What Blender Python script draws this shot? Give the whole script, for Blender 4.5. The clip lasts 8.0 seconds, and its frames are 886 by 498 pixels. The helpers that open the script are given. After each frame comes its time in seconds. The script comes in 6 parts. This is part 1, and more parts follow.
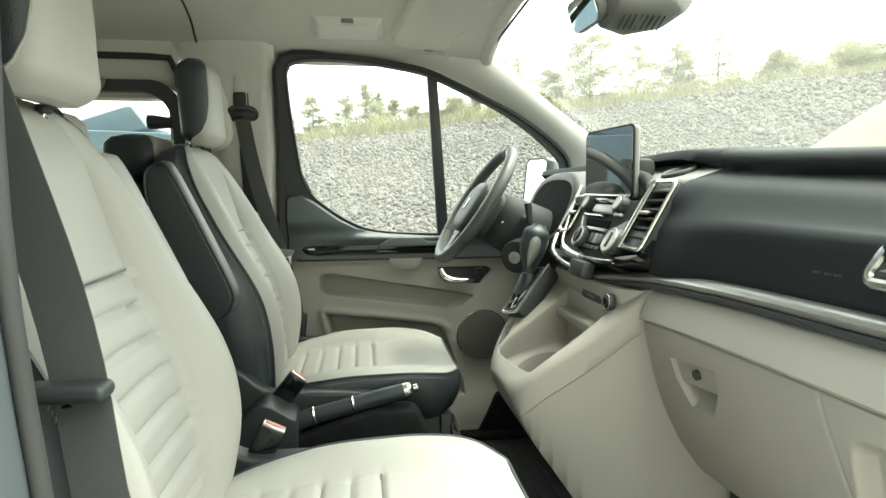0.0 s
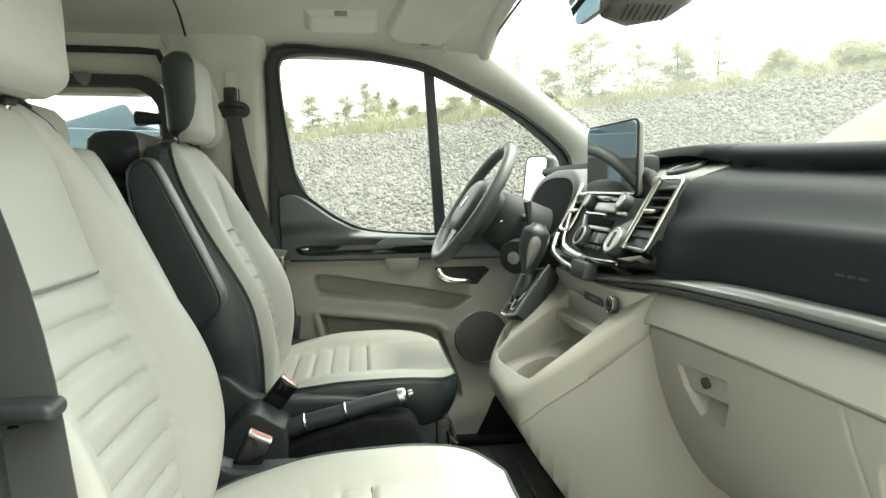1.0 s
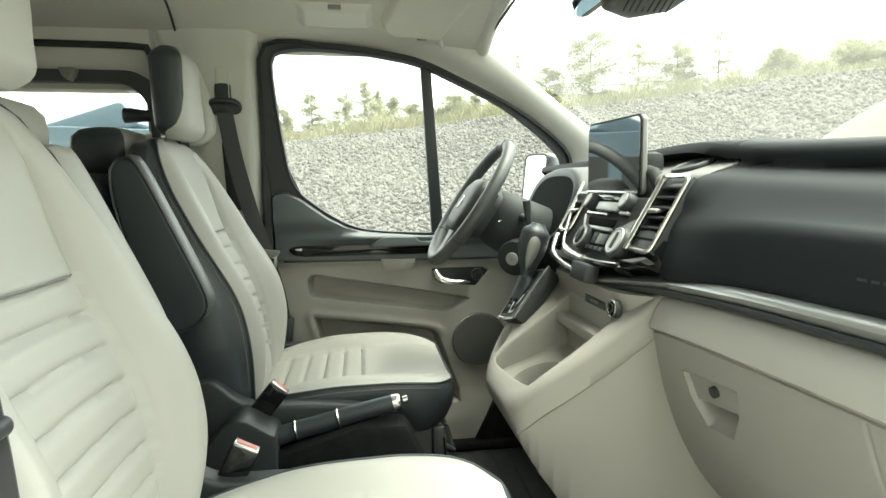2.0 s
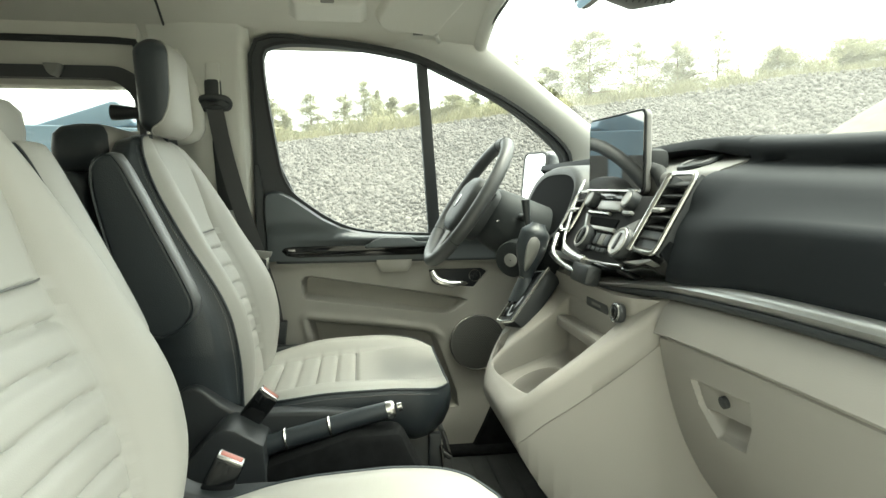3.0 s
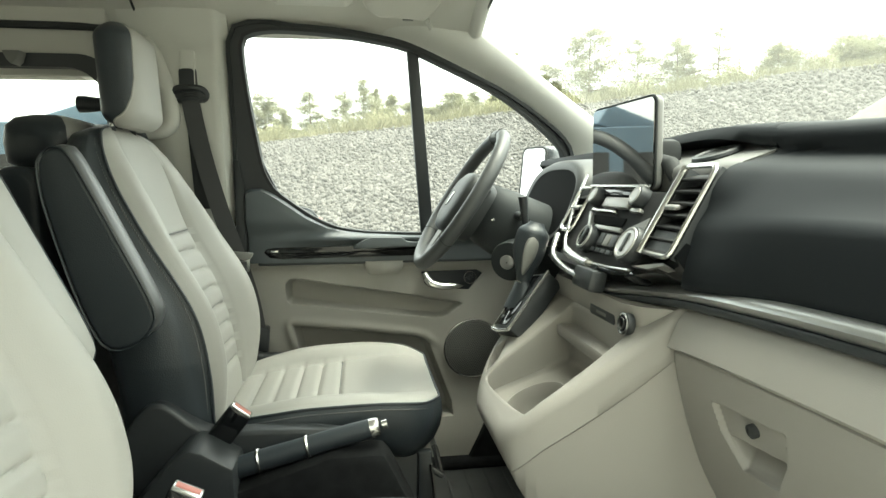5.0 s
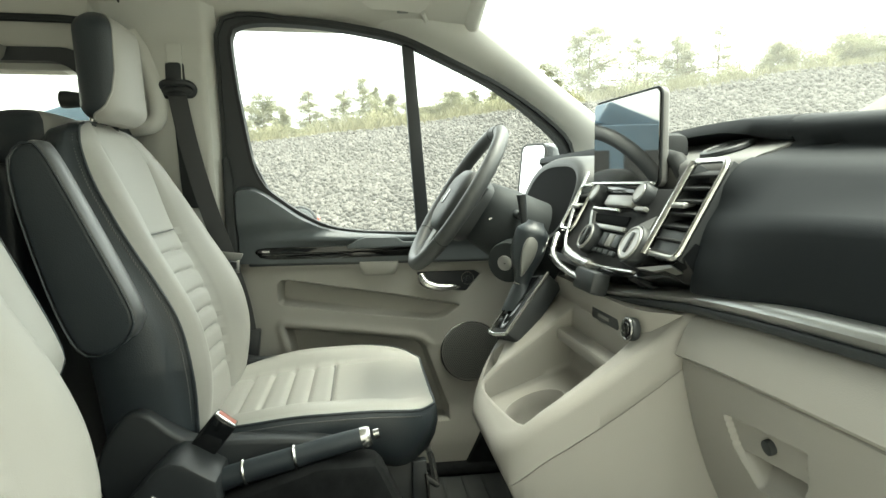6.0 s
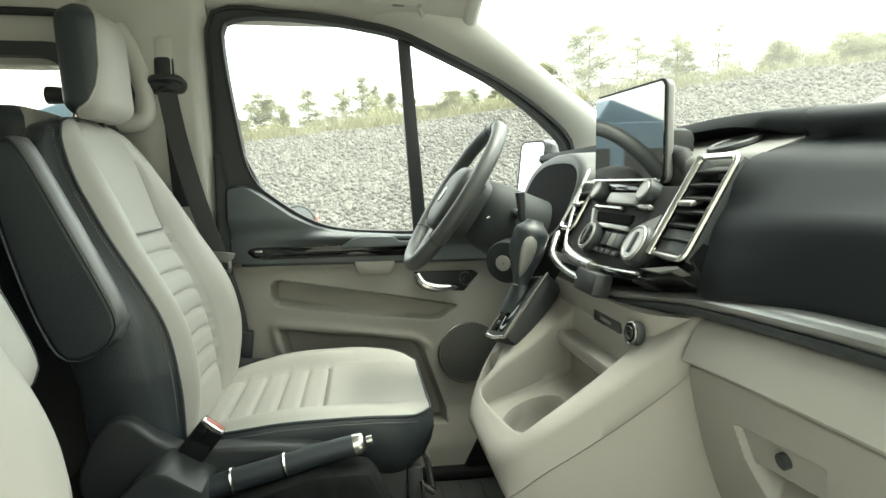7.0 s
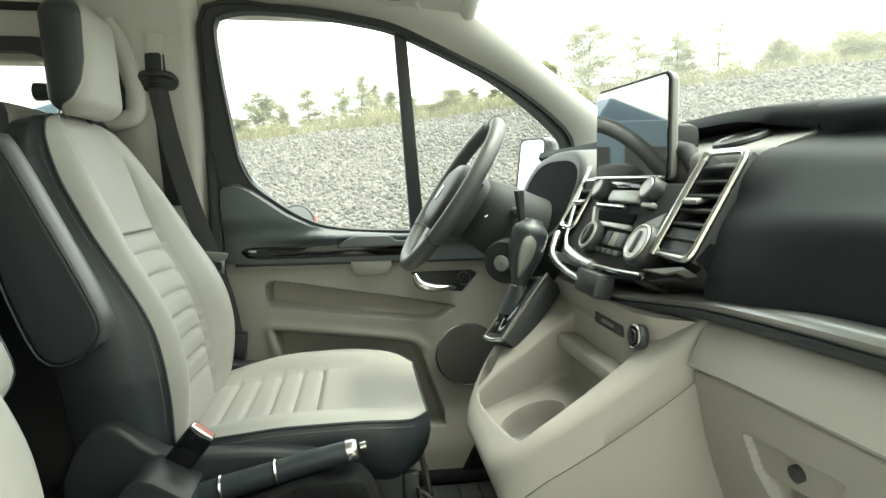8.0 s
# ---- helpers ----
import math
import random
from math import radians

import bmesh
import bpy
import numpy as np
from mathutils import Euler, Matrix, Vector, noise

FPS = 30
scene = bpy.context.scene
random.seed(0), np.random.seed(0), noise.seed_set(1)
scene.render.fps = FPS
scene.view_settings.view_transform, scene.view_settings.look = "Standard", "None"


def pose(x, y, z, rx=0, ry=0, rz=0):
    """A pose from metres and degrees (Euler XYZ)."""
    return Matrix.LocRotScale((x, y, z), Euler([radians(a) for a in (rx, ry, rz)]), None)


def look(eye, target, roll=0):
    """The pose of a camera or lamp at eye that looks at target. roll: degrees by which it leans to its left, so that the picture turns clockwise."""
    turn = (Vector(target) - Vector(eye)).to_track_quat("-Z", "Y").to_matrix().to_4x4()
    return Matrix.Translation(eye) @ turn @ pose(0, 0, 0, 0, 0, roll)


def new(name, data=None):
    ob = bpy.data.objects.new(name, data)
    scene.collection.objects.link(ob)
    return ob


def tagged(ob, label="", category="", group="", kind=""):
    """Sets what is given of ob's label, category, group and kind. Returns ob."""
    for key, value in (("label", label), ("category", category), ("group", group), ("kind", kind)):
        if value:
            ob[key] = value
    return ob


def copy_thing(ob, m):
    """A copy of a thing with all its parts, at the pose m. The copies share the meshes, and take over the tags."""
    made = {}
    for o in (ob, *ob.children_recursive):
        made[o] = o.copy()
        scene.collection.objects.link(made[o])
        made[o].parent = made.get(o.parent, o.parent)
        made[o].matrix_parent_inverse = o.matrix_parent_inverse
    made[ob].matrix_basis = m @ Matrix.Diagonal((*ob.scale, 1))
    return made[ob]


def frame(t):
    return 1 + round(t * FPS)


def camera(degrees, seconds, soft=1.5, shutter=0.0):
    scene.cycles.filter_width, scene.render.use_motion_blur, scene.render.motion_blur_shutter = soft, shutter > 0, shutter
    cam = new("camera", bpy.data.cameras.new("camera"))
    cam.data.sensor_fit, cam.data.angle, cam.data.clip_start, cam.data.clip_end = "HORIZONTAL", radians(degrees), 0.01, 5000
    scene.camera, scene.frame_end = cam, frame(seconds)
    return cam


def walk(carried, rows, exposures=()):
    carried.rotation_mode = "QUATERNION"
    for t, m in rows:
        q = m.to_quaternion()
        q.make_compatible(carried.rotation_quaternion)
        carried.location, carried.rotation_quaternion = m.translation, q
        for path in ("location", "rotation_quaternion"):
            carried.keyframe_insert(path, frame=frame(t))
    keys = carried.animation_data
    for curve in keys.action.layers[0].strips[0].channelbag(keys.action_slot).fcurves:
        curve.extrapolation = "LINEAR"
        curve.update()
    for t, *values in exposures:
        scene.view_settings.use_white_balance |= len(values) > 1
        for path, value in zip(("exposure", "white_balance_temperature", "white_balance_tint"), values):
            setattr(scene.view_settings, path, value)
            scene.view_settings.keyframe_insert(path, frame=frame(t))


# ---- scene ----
cam = camera(73.5, 8.0, soft=1.5)
# seconds, place, yaw to the left, pitch up, lean to the left
ROWS = [
    (0.0, -0.3208, -1.2381, 0.9067, -7.819, -5.840, -0.181),
    (0.5, -0.3125, -1.2106, 0.9054, -7.815, -5.864, -0.191),
    (1.0, -0.3048, -1.1862, 0.9038, -7.831, -5.928, -0.208),
    (1.5, -0.2968, -1.1634, 0.9032, -7.821, -5.978, -0.214),
    (3.0, -0.2749, -1.0933, 0.8999, -7.884, -6.018, -0.263),
    (3.5, -0.2661, -1.0669, 0.8989, -7.874, -6.063, -0.291),
    (4.0, -0.2561, -1.0381, 0.8973, -7.866, -6.081, -0.308),
    (4.5, -0.2471, -1.0113, 0.8959, -7.862, -6.127, -0.349),
    (6.0, -0.2209, -0.9326, 0.8913, -7.886, -6.261, -0.457),
    (6.5, -0.2145, -0.9137, 0.8900, -7.884, -6.329, -0.492),
    (7.0, -0.2078, -0.8935, 0.8888, -7.891, -6.380, -0.515),
    (7.5, -0.2018, -0.8763, 0.8875, -7.892, -6.434, -0.541),
    (8.0, -0.1966, -0.8617, 0.8863, -7.881, -6.459, -0.576),
]
walk(cam, [(t, pose(x, y, z, 90 + pitch, 0, yaw) @ pose(0, 0, 0, 0, 0, lean)) for t, x, y, z, yaw, pitch, lean in ROWS],
     exposures=[(0.0, 3.56, 7150, -7), (8.0, 3.56, 7150, -7)])

# ---- world and light: a bright overcast day ----
world = bpy.data.worlds.new("overcast_sky")
world.use_nodes = True
scene.world = world
wn = world.node_tree
sky = wn.nodes.new("ShaderNodeTexSky")
sky.sky_type, sky.sun_disc = "NISHITA", False
sky.sun_elevation, sky.sun_rotation = radians(73), radians(80)
sky.air_density, sky.dust_density, sky.ozone_density = 1.0, 4.0, 0.6
cloud = wn.nodes.new("ShaderNodeHueSaturation")
cloud.inputs["Saturation"].default_value = 0.3
wn.links.new(sky.outputs[0], cloud.inputs["Color"])
wn.links.new(cloud.outputs[0], wn.nodes["Background"].inputs[0])
wn.nodes["Background"].inputs[1].default_value = 0.15
sun = new("sun", bpy.data.lights.new("sun", "SUN"))
sun.data.energy, sun.data.angle, sun.data.color = 0.25, radians(45), (0.95, 0.985, 1.0)
sun.matrix_world = look((3.0, 0.7, 9.2), (0, 0, 0))


# ---- materials ----
def mat(name, color, rough=0.6, metal=0.0, vary=0.08, scale=3.0, grain=0.0, grain_scale=400.0, coat=0.0, rough_vary=0.06, spec=0.5):
    m = bpy.data.materials.new(name)
    m.use_nodes = True
    nt = m.node_tree
    b = nt.nodes["Principled BSDF"]
    b.inputs["Roughness"].default_value, b.inputs["Metallic"].default_value = rough, metal
    b.inputs["Specular IOR Level"].default_value = spec
    b.inputs["Coat Weight"].default_value = coat
    co = nt.nodes.new("ShaderNodeTexCoord")
    n1 = nt.nodes.new("ShaderNodeTexNoise")
    n1.inputs["Scale"].default_value, n1.inputs["Detail"].default_value = scale, 6.0
    nt.links.new(co.outputs["Object"], n1.inputs["Vector"])
    ramp = nt.nodes.new("ShaderNodeMapRange")
    ramp.inputs["From Min"].default_value, ramp.inputs["From Max"].default_value = 0.3, 0.7
    ramp.inputs["To Min"].default_value, ramp.inputs["To Max"].default_value = 1 - vary, 1 + vary
    nt.links.new(n1.outputs["Fac"], ramp.inputs["Value"])
    mul = nt.nodes.new("ShaderNodeVectorMath")
    mul.operation = "SCALE"
    mul.inputs[0].default_value = color
    nt.links.new(ramp.outputs[0], mul.inputs["Scale"])
    nt.links.new(mul.outputs[0], b.inputs["Base Color"])
    if rough_vary:
        rr = nt.nodes.new("ShaderNodeMapRange")
        rr.inputs["To Min"].default_value, rr.inputs["To Max"].default_value = rough - rough_vary, rough + rough_vary
        nt.links.new(n1.outputs["Fac"], rr.inputs["Value"])
        nt.links.new(rr.outputs[0], b.inputs["Roughness"])
    if grain:
        n2 = nt.nodes.new("ShaderNodeTexVoronoi")
        n2.inputs["Scale"].default_value = grain_scale
        nt.links.new(co.outputs["Object"], n2.inputs["Vector"])
        bump = nt.nodes.new("ShaderNodeBump")
        bump.inputs["Strength"].default_value, bump.inputs["Distance"].default_value = grain, 0.001
        nt.links.new(n2.outputs["Distance"], bump.inputs["Height"])
        nt.links.new(bump.outputs[0], b.inputs["Normal"])
    return m


def glass_mat(name, dust_glare=0.0, tint=(1, 1, 1)):
    m = bpy.data.materials.new(name)
    m.use_nodes = True
    nt = m.node_tree
    nt.nodes.remove(nt.nodes["Principled BSDF"])
    out = nt.nodes["Material Output"]
    tr, gl, fr = nt.nodes.new("ShaderNodeBsdfTransparent"), nt.nodes.new("ShaderNodeBsdfGlossy"), nt.nodes.new("ShaderNodeLayerWeight")
    tr.inputs[0].default_value = (*tint, 1)
    gl.inputs["Roughness"].default_value = 0.0
    pw, ad = nt.nodes.new("ShaderNodeMath"), nt.nodes.new("ShaderNodeMath")
    pw.operation, ad.operation = "POWER", "MULTIPLY_ADD"
    pw.inputs[1].default_value, ad.inputs[1].default_value, ad.inputs[2].default_value = 5.0, 0.8, 0.04
    nt.links.new(fr.outputs["Facing"], pw.inputs[0])
    nt.links.new(pw.outputs[0], ad.inputs[0])
    mix = nt.nodes.new("ShaderNodeMixShader")
    nt.links.new(ad.outputs[0], mix.inputs[0])
    nt.links.new(tr.outputs[0], mix.inputs[1])
    nt.links.new(gl.outputs[0], mix.inputs[2])
    last = mix
    # grey layer: a little dust, thickened to paint veiling glare over the view
    if dust_glare:
        df, tl, add = nt.nodes.new("ShaderNodeBsdfDiffuse"), nt.nodes.new("ShaderNodeBsdfTranslucent"), nt.nodes.new("ShaderNodeAddShader")
        df.inputs[0].default_value, tl.inputs[0].default_value = (0.10, 0.10, 0.097, 1), (0.10, 0.10, 0.097, 1)
        nt.links.new(df.outputs[0], add.inputs[0])
        nt.links.new(tl.outputs[0], add.inputs[1])
        last = nt.nodes.new("ShaderNodeMixShader")
        co, nz, rg = nt.nodes.new("ShaderNodeTexCoord"), nt.nodes.new("ShaderNodeTexNoise"), nt.nodes.new("ShaderNodeMapRange")
        nz.inputs["Scale"].default_value = 2.5
        rg.inputs["To Min"].default_value, rg.inputs["To Max"].default_value = dust_glare * 0.7, dust_glare * 1.3
        nt.links.new(co.outputs["Object"], nz.inputs["Vector"])
        nt.links.new(nz.outputs["Fac"], rg.inputs["Value"])
        nt.links.new(rg.outputs[0], last.inputs[0])
        nt.links.new(mix.outputs[0], last.inputs[1])
        nt.links.new(add.outputs[0], last.inputs[2])
    nt.links.new(last.outputs[0], out.inputs[0])
    return m


CREAM = mat("cream_leather", (0.378, 0.374, 0.350), 0.5, vary=0.03, scale=5, grain=0.12, grain_scale=700)
BLACK_LEATHER = mat("black_leather", (0.033, 0.041, 0.048), 0.40, vary=0.15, grain=0.3, grain_scale=450)
# black leather whose base is lifted slightly to help paint the windscreen sheen
SHEEN_LEATHER = mat("sheen_black_leather", (0.045, 0.049, 0.052), 0.52, vary=0.15, grain=0.1, grain_scale=450, spec=0.6, coat=0.7)
SHEEN_LEATHER.node_tree.nodes["Principled BSDF"].inputs["Coat Roughness"].default_value = 0.42
SHEEN_LEATHER.node_tree.nodes["Principled BSDF"].inputs["Coat IOR"].default_value = 1.6
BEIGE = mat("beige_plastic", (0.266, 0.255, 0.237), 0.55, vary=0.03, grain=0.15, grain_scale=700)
# lighter copy of the beige, making up for light missing on the door
BEIGE_LIFTED = mat("beige_plastic_lifted", (0.37, 0.362, 0.33), 0.6, vary=0.03, grain=0.15, grain_scale=600)
PILLAR_B = mat("b_pillar_plastic", (0.54, 0.542, 0.508), 0.65, vary=0.03, grain=0.12, grain_scale=700)
COLUMN = mat("column_plastic", (0.034, 0.039, 0.041), 0.6, vary=0.1, spec=0.15, grain=0.1, grain_scale=700)
LINER = mat("headliner_cloth", (0.56, 0.555, 0.515), 0.9, vary=0.03, grain=0.3, grain_scale=900, spec=0.1)
PILLAR = mat("pillar_plastic", (0.58, 0.582, 0.548), 0.6, vary=0.03, grain=0.12, grain_scale=700)
DASH = mat("dash_soft_plastic", (0.0125, 0.0155, 0.0185), 0.68, vary=0.10, grain=0.06, grain_scale=800, spec=0.18)
BLACK = mat("black_plastic", (0.026, 0.030, 0.033), 0.45, vary=0.15, grain=0.15, grain_scale=700)
WHEEL_LEATHER = mat("wheel_leather", (0.062, 0.067, 0.069), 0.45, vary=0.12, grain=0.25, grain_scale=600)
RUBBER = mat("black_rubber", (0.034, 0.037, 0.038), 0.7, vary=0.2, spec=0.25)
DOOR_DARK = mat("door_soft_plastic", (0.080, 0.093, 0.100), 0.40, vary=0.08, grain=0.15, grain_scale=800)
GLOSS = mat("gloss_black", (0.008, 0.009, 0.010), 0.08, vary=0.1, rough_vary=0.02)
CHROME = mat("satin_chrome", (0.66, 0.66, 0.645), 0.26, 1.0, vary=0.05, rough_vary=0.05)
DARK_METAL = mat("smoked_metal", (0.22, 0.225, 0.225), 0.25, 0.9, vary=0.08)
STRIP_METAL = mat("brushed_strip_metal", (0.40, 0.41, 0.405), 0.33, 0.85, vary=0.05)
BELT = mat("belt_webbing", (0.056, 0.058, 0.060), 0.75, vary=0.1, grain=0.2, grain_scale=1400)
CARPET = mat("black_carpet", (0.014, 0.015, 0.016), 0.95, vary=0.3, scale=30, grain=1.0, grain_scale=1200, spec=0.1)
FLOOR_MAT = mat("floor_rubber", (0.040, 0.043, 0.044), 0.65, vary=0.3, scale=12, grain=0.3, grain_scale=300)
GREY_TRAY = mat("grey_dash_plastic", (0.19, 0.192, 0.183), 0.5, vary=0.04, grain=0.15, grain_scale=700)
GREY_BODY = mat("grey_body_plastic", (0.24, 0.242, 0.236), 0.4, vary=0.05)
HOOD_GREY = mat("hood_plastic", (0.030, 0.034, 0.035), 0.5, vary=0.06, grain=0.15, grain_scale=800)
TRAY_GREY = mat("tray_plastic", (0.13, 0.132, 0.127), 0.55, vary=0.04, grain=0.12, grain_scale=700)
PANEL_GREY = mat("satin_panel_grey", (0.012, 0.013, 0.014), 0.6, 0.0, vary=0.05, spec=0.2)
HOUSING_GREY = mat("housing_plastic", (0.13, 0.132, 0.128), 0.5, vary=0.05)
PIT = mat("matt_black", (0.008, 0.009, 0.010), 0.9, vary=0.1, spec=0.05)
RED = mat("red_button", (0.45, 0.16, 0.13), 0.4)
SATIN = mat("satin_silver", (0.40, 0.40, 0.39), 0.40, 0.7, vary=0.04)
STITCH = mat("seam_thread", (0.16, 0.16, 0.16), 0.7)
BLUE_PAINT = mat("light_blue_paint", (0.095, 0.165, 0.225), 0.25, vary=0.03, coat=0.8)
SILVER_BLUE = mat("grey_blue_paint", (0.060, 0.070, 0.078), 0.3, vary=0.03, coat=0.6)
SAND = mat("sand", (0.125, 0.115, 0.094), 0.95, vary=0.2, scale=4, grain=0.8, grain_scale=60)
STONE = mat("grey_stone", (0.092, 0.090, 0.081), 0.85, vary=0.2, scale=2.0, grain=0.6, grain_scale=30)
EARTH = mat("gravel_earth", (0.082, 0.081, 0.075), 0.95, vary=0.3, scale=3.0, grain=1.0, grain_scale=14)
# ground made paler on the unseen passenger side, bouncing more light into the cab
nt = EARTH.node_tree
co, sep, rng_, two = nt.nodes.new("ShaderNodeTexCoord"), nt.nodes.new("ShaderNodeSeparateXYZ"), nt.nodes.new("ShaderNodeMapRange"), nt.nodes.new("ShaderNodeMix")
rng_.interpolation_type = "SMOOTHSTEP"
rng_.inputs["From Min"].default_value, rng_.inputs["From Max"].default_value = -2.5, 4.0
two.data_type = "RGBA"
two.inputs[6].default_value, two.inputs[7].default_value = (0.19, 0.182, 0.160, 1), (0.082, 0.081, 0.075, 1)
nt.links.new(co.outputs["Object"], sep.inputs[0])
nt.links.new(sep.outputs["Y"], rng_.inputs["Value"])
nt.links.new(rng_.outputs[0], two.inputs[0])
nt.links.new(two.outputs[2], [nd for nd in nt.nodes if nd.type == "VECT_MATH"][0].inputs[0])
GRASS = mat("dry_grass", (0.22, 0.213, 0.125), 0.8, vary=0.3, scale=2.0)
LEAF = mat("pine_foliage", (0.16, 0.166, 0.11), 0.7, vary=0.3, scale=1.2)
lt = LEAF.node_tree
thin, both = lt.nodes.new("ShaderNodeBsdfTranslucent"), lt.nodes.new("ShaderNodeMixShader")
thin.inputs[0].default_value, both.inputs[0].default_value = (0.30, 0.305, 0.20, 1), 0.55
lt.links.new(lt.nodes["Principled BSDF"].outputs[0], both.inputs[1])
lt.links.new(thin.outputs[0], both.inputs[2])
lt.links.new(both.outputs[0], lt.nodes["Material Output"].inputs[0])
BARK = mat("pine_bark", (0.12, 0.085, 0.06), 0.9, vary=0.3, scale=6, grain=0.8, grain_scale=40)
# second value: how much dust and painted glare haze lies on the pane
DOOR_GLASS = glass_mat("door_glass", 0.27)
SCREEN_GLASS = glass_mat("windscreen_glass", 0.32, (0.88, 0.895, 0.88))
PRIVACY_GLASS = glass_mat("privacy_glass", 0.0, (0.42, 0.42, 0.41))
REAR_GLASS = glass_mat("rear_window_glass", 0.10, (0.56, 0.545, 0.515))
CAR_GLASS = mat("dark_car_glass", (0.01, 0.012, 0.013), 0.05, rough_vary=0.0)
MIRROR = mat("mirror_glass", (0.9, 0.9, 0.9), 0.02, 1.0, vary=0.0, rough_vary=0.0)
DISPLAY = mat("display_glass", (0.004, 0.004, 0.005), 0.03, vary=0.0, rough_vary=0.0, spec=1.0, coat=1.0)
DISPLAY.node_tree.nodes["Principled BSDF"].inputs["Coat IOR"].default_value = 2.4


# ---- mesh helpers ----
def part(name, bm, material, parent=None, label="", sharp=40, kind=""):
    me = bpy.data.meshes.new(name)
    bmesh.ops.recalc_face_normals(bm, faces=bm.faces)
    bm.to_mesh(me)
    bm.free()
    for p in me.polygons:
        p.use_smooth = True
    me.set_sharp_from_angle(angle=radians(sharp))
    me.materials.append(material)
    ob = new(name, me)
    if parent:
        ob.parent = parent
    if label or kind:
        tagged(ob, label=label, kind=kind)
    return ob


def thing(name, label, category, group="", kind=""):
    return tagged(new(name), label, category, group, kind)


def lerp_table(table, s):
    """Smooth value from rows (key, value)."""
    ks, vs = [r[0] for r in table], [r[1] for r in table]
    return float(np.interp(s, ks, vs))


def smooth(a, b, s):
    s = min(1.0, max(0.0, (s - a) / (b - a)))
    return s * s * (3 - 2 * s)


def curve_points(pts, n, closed=False):
    """Catmull-Rom through the points, n samples evenly by length."""
    p = [Vector(q) for q in pts]
    m = len(p)
    dense = []
    for i in range(m if closed else m - 1):
        if closed:
            a, b, c, d = p[(i - 1) % m], p[i], p[(i + 1) % m], p[(i + 2) % m]
        else:
            a, b, c, d = p[max(i - 1, 0)], p[i], p[i + 1], p[min(i + 2, m - 1)]
        for k in range(12):
            t = k / 12
            dense.append(0.5 * ((2 * b) + (c - a) * t + (2 * a - 5 * b + 4 * c - d) * t * t + (3 * b - a - 3 * c + d) * t ** 3))
    dense.append(p[0].copy() if closed else p[-1].copy())
    acc = [0.0]
    for i in range(1, len(dense)):
        acc.append(acc[-1] + (dense[i] - dense[i - 1]).length)
    out, j = [], 0
    for k in range(n):
        s = acc[-1] * k / (n if closed else n - 1)
        while j < len(acc) - 2 and acc[j + 1] < s:
            j += 1
        w = (s - acc[j]) / max(acc[j + 1] - acc[j], 1e-9)
        out.append(dense[j].lerp(dense[j + 1], min(max(w, 0), 1)))
    return out


def bevel_all(bm, width, seg=2, angle=30):
    if width > 0:
        edges = [e for e in bm.edges if len(e.link_faces) == 2 and e.calc_face_angle(0) > radians(angle)]
        bmesh.ops.bevel(bm, geom=edges, offset=width, segments=seg, profile=0.5, affect="EDGES", clamp_overlap=True)
    return bm


def box(c, s, bev=0.0, m=None, seg=2):
    bm = bmesh.new()
    bmesh.ops.create_cube(bm, size=1)
    bmesh.ops.scale(bm, vec=s, verts=bm.verts)
    bevel_all(bm, bev, seg)
    if m:
        bmesh.ops.transform(bm, matrix=m, verts=bm.verts)
    bmesh.ops.translate(bm, vec=c, verts=bm.verts)
    return bm


def prism(poly, axis, a, b, bev=0.0, seg=2, angle=30):
    """A polygon of (u, v) pairs, pushed from a to b along an axis; u, v are the other two axes in order."""
    def at(u, v, w):
        return {"x": (w, u, v), "y": (u, w, v), "z": (u, v, w)}[axis]
    bm = bmesh.new()
    lo, hi = [bm.verts.new(at(u, v, a)) for u, v in poly], [bm.verts.new(at(u, v, b)) for u, v in poly]
    bm.faces.new(lo[::-1])
    bm.faces.new(hi)
    for i in range(len(poly)):
        j = (i + 1) % len(poly)
        bm.faces.new((lo[i], lo[j], hi[j], hi[i]))
    bmesh.ops.recalc_face_normals(bm, faces=bm.faces)
    return bevel_all(bm, bev, seg, angle)


def loft(loops, cap=True, closed=True, bm=None):
    bm = bm or bmesh.new()
    rows = [[bm.verts.new(p) for p in lp] for lp in loops]
    n = len(rows[0])
    for r, q in zip(rows, rows[1:]):
        for i in range(n if closed else n - 1):
            j = (i + 1) % n
            bm.faces.new((r[i], r[j], q[j], q[i]))
    if cap and closed:
        bm.faces.new(rows[0][::-1])
        bm.faces.new(rows[-1])
    return bm


def tube(pts, r, n=10, squash=1.0, closed=False, bm=None):
    """A tube round a path; r is a number or a function of 0..1."""
    pts = [Vector(p) for p in pts]
    loops, m, side = [], len(pts), None
    for i, p in enumerate(pts):
        if closed:
            d = (pts[(i + 1) % m] - pts[i - 1]).normalized()
        else:
            d = (pts[min(i + 1, m - 1)] - pts[max(i - 1, 0)]).normalized()
        if side is None:
            side = d.cross(Vector((0, 0, 1)))
            side = d.cross(Vector((1, 0, 0))) if side.length < 0.1 else side
        side = (side - d * side.dot(d)).normalized()
        up = side.cross(d)
        rr = r(i / (m - 1)) if callable(r) else r
        loops.append([p + side * rr * math.cos(a) + up * rr * squash * math.sin(a) for a in [2 * math.pi * k / n for k in range(n)]])
    if closed:
        loops.append(loops[0])
        bm = loft(loops, cap=False, bm=bm)
        bmesh.ops.remove_doubles(bm, verts=bm.verts, dist=1e-5)
        return bm
    return loft(loops, bm=bm)


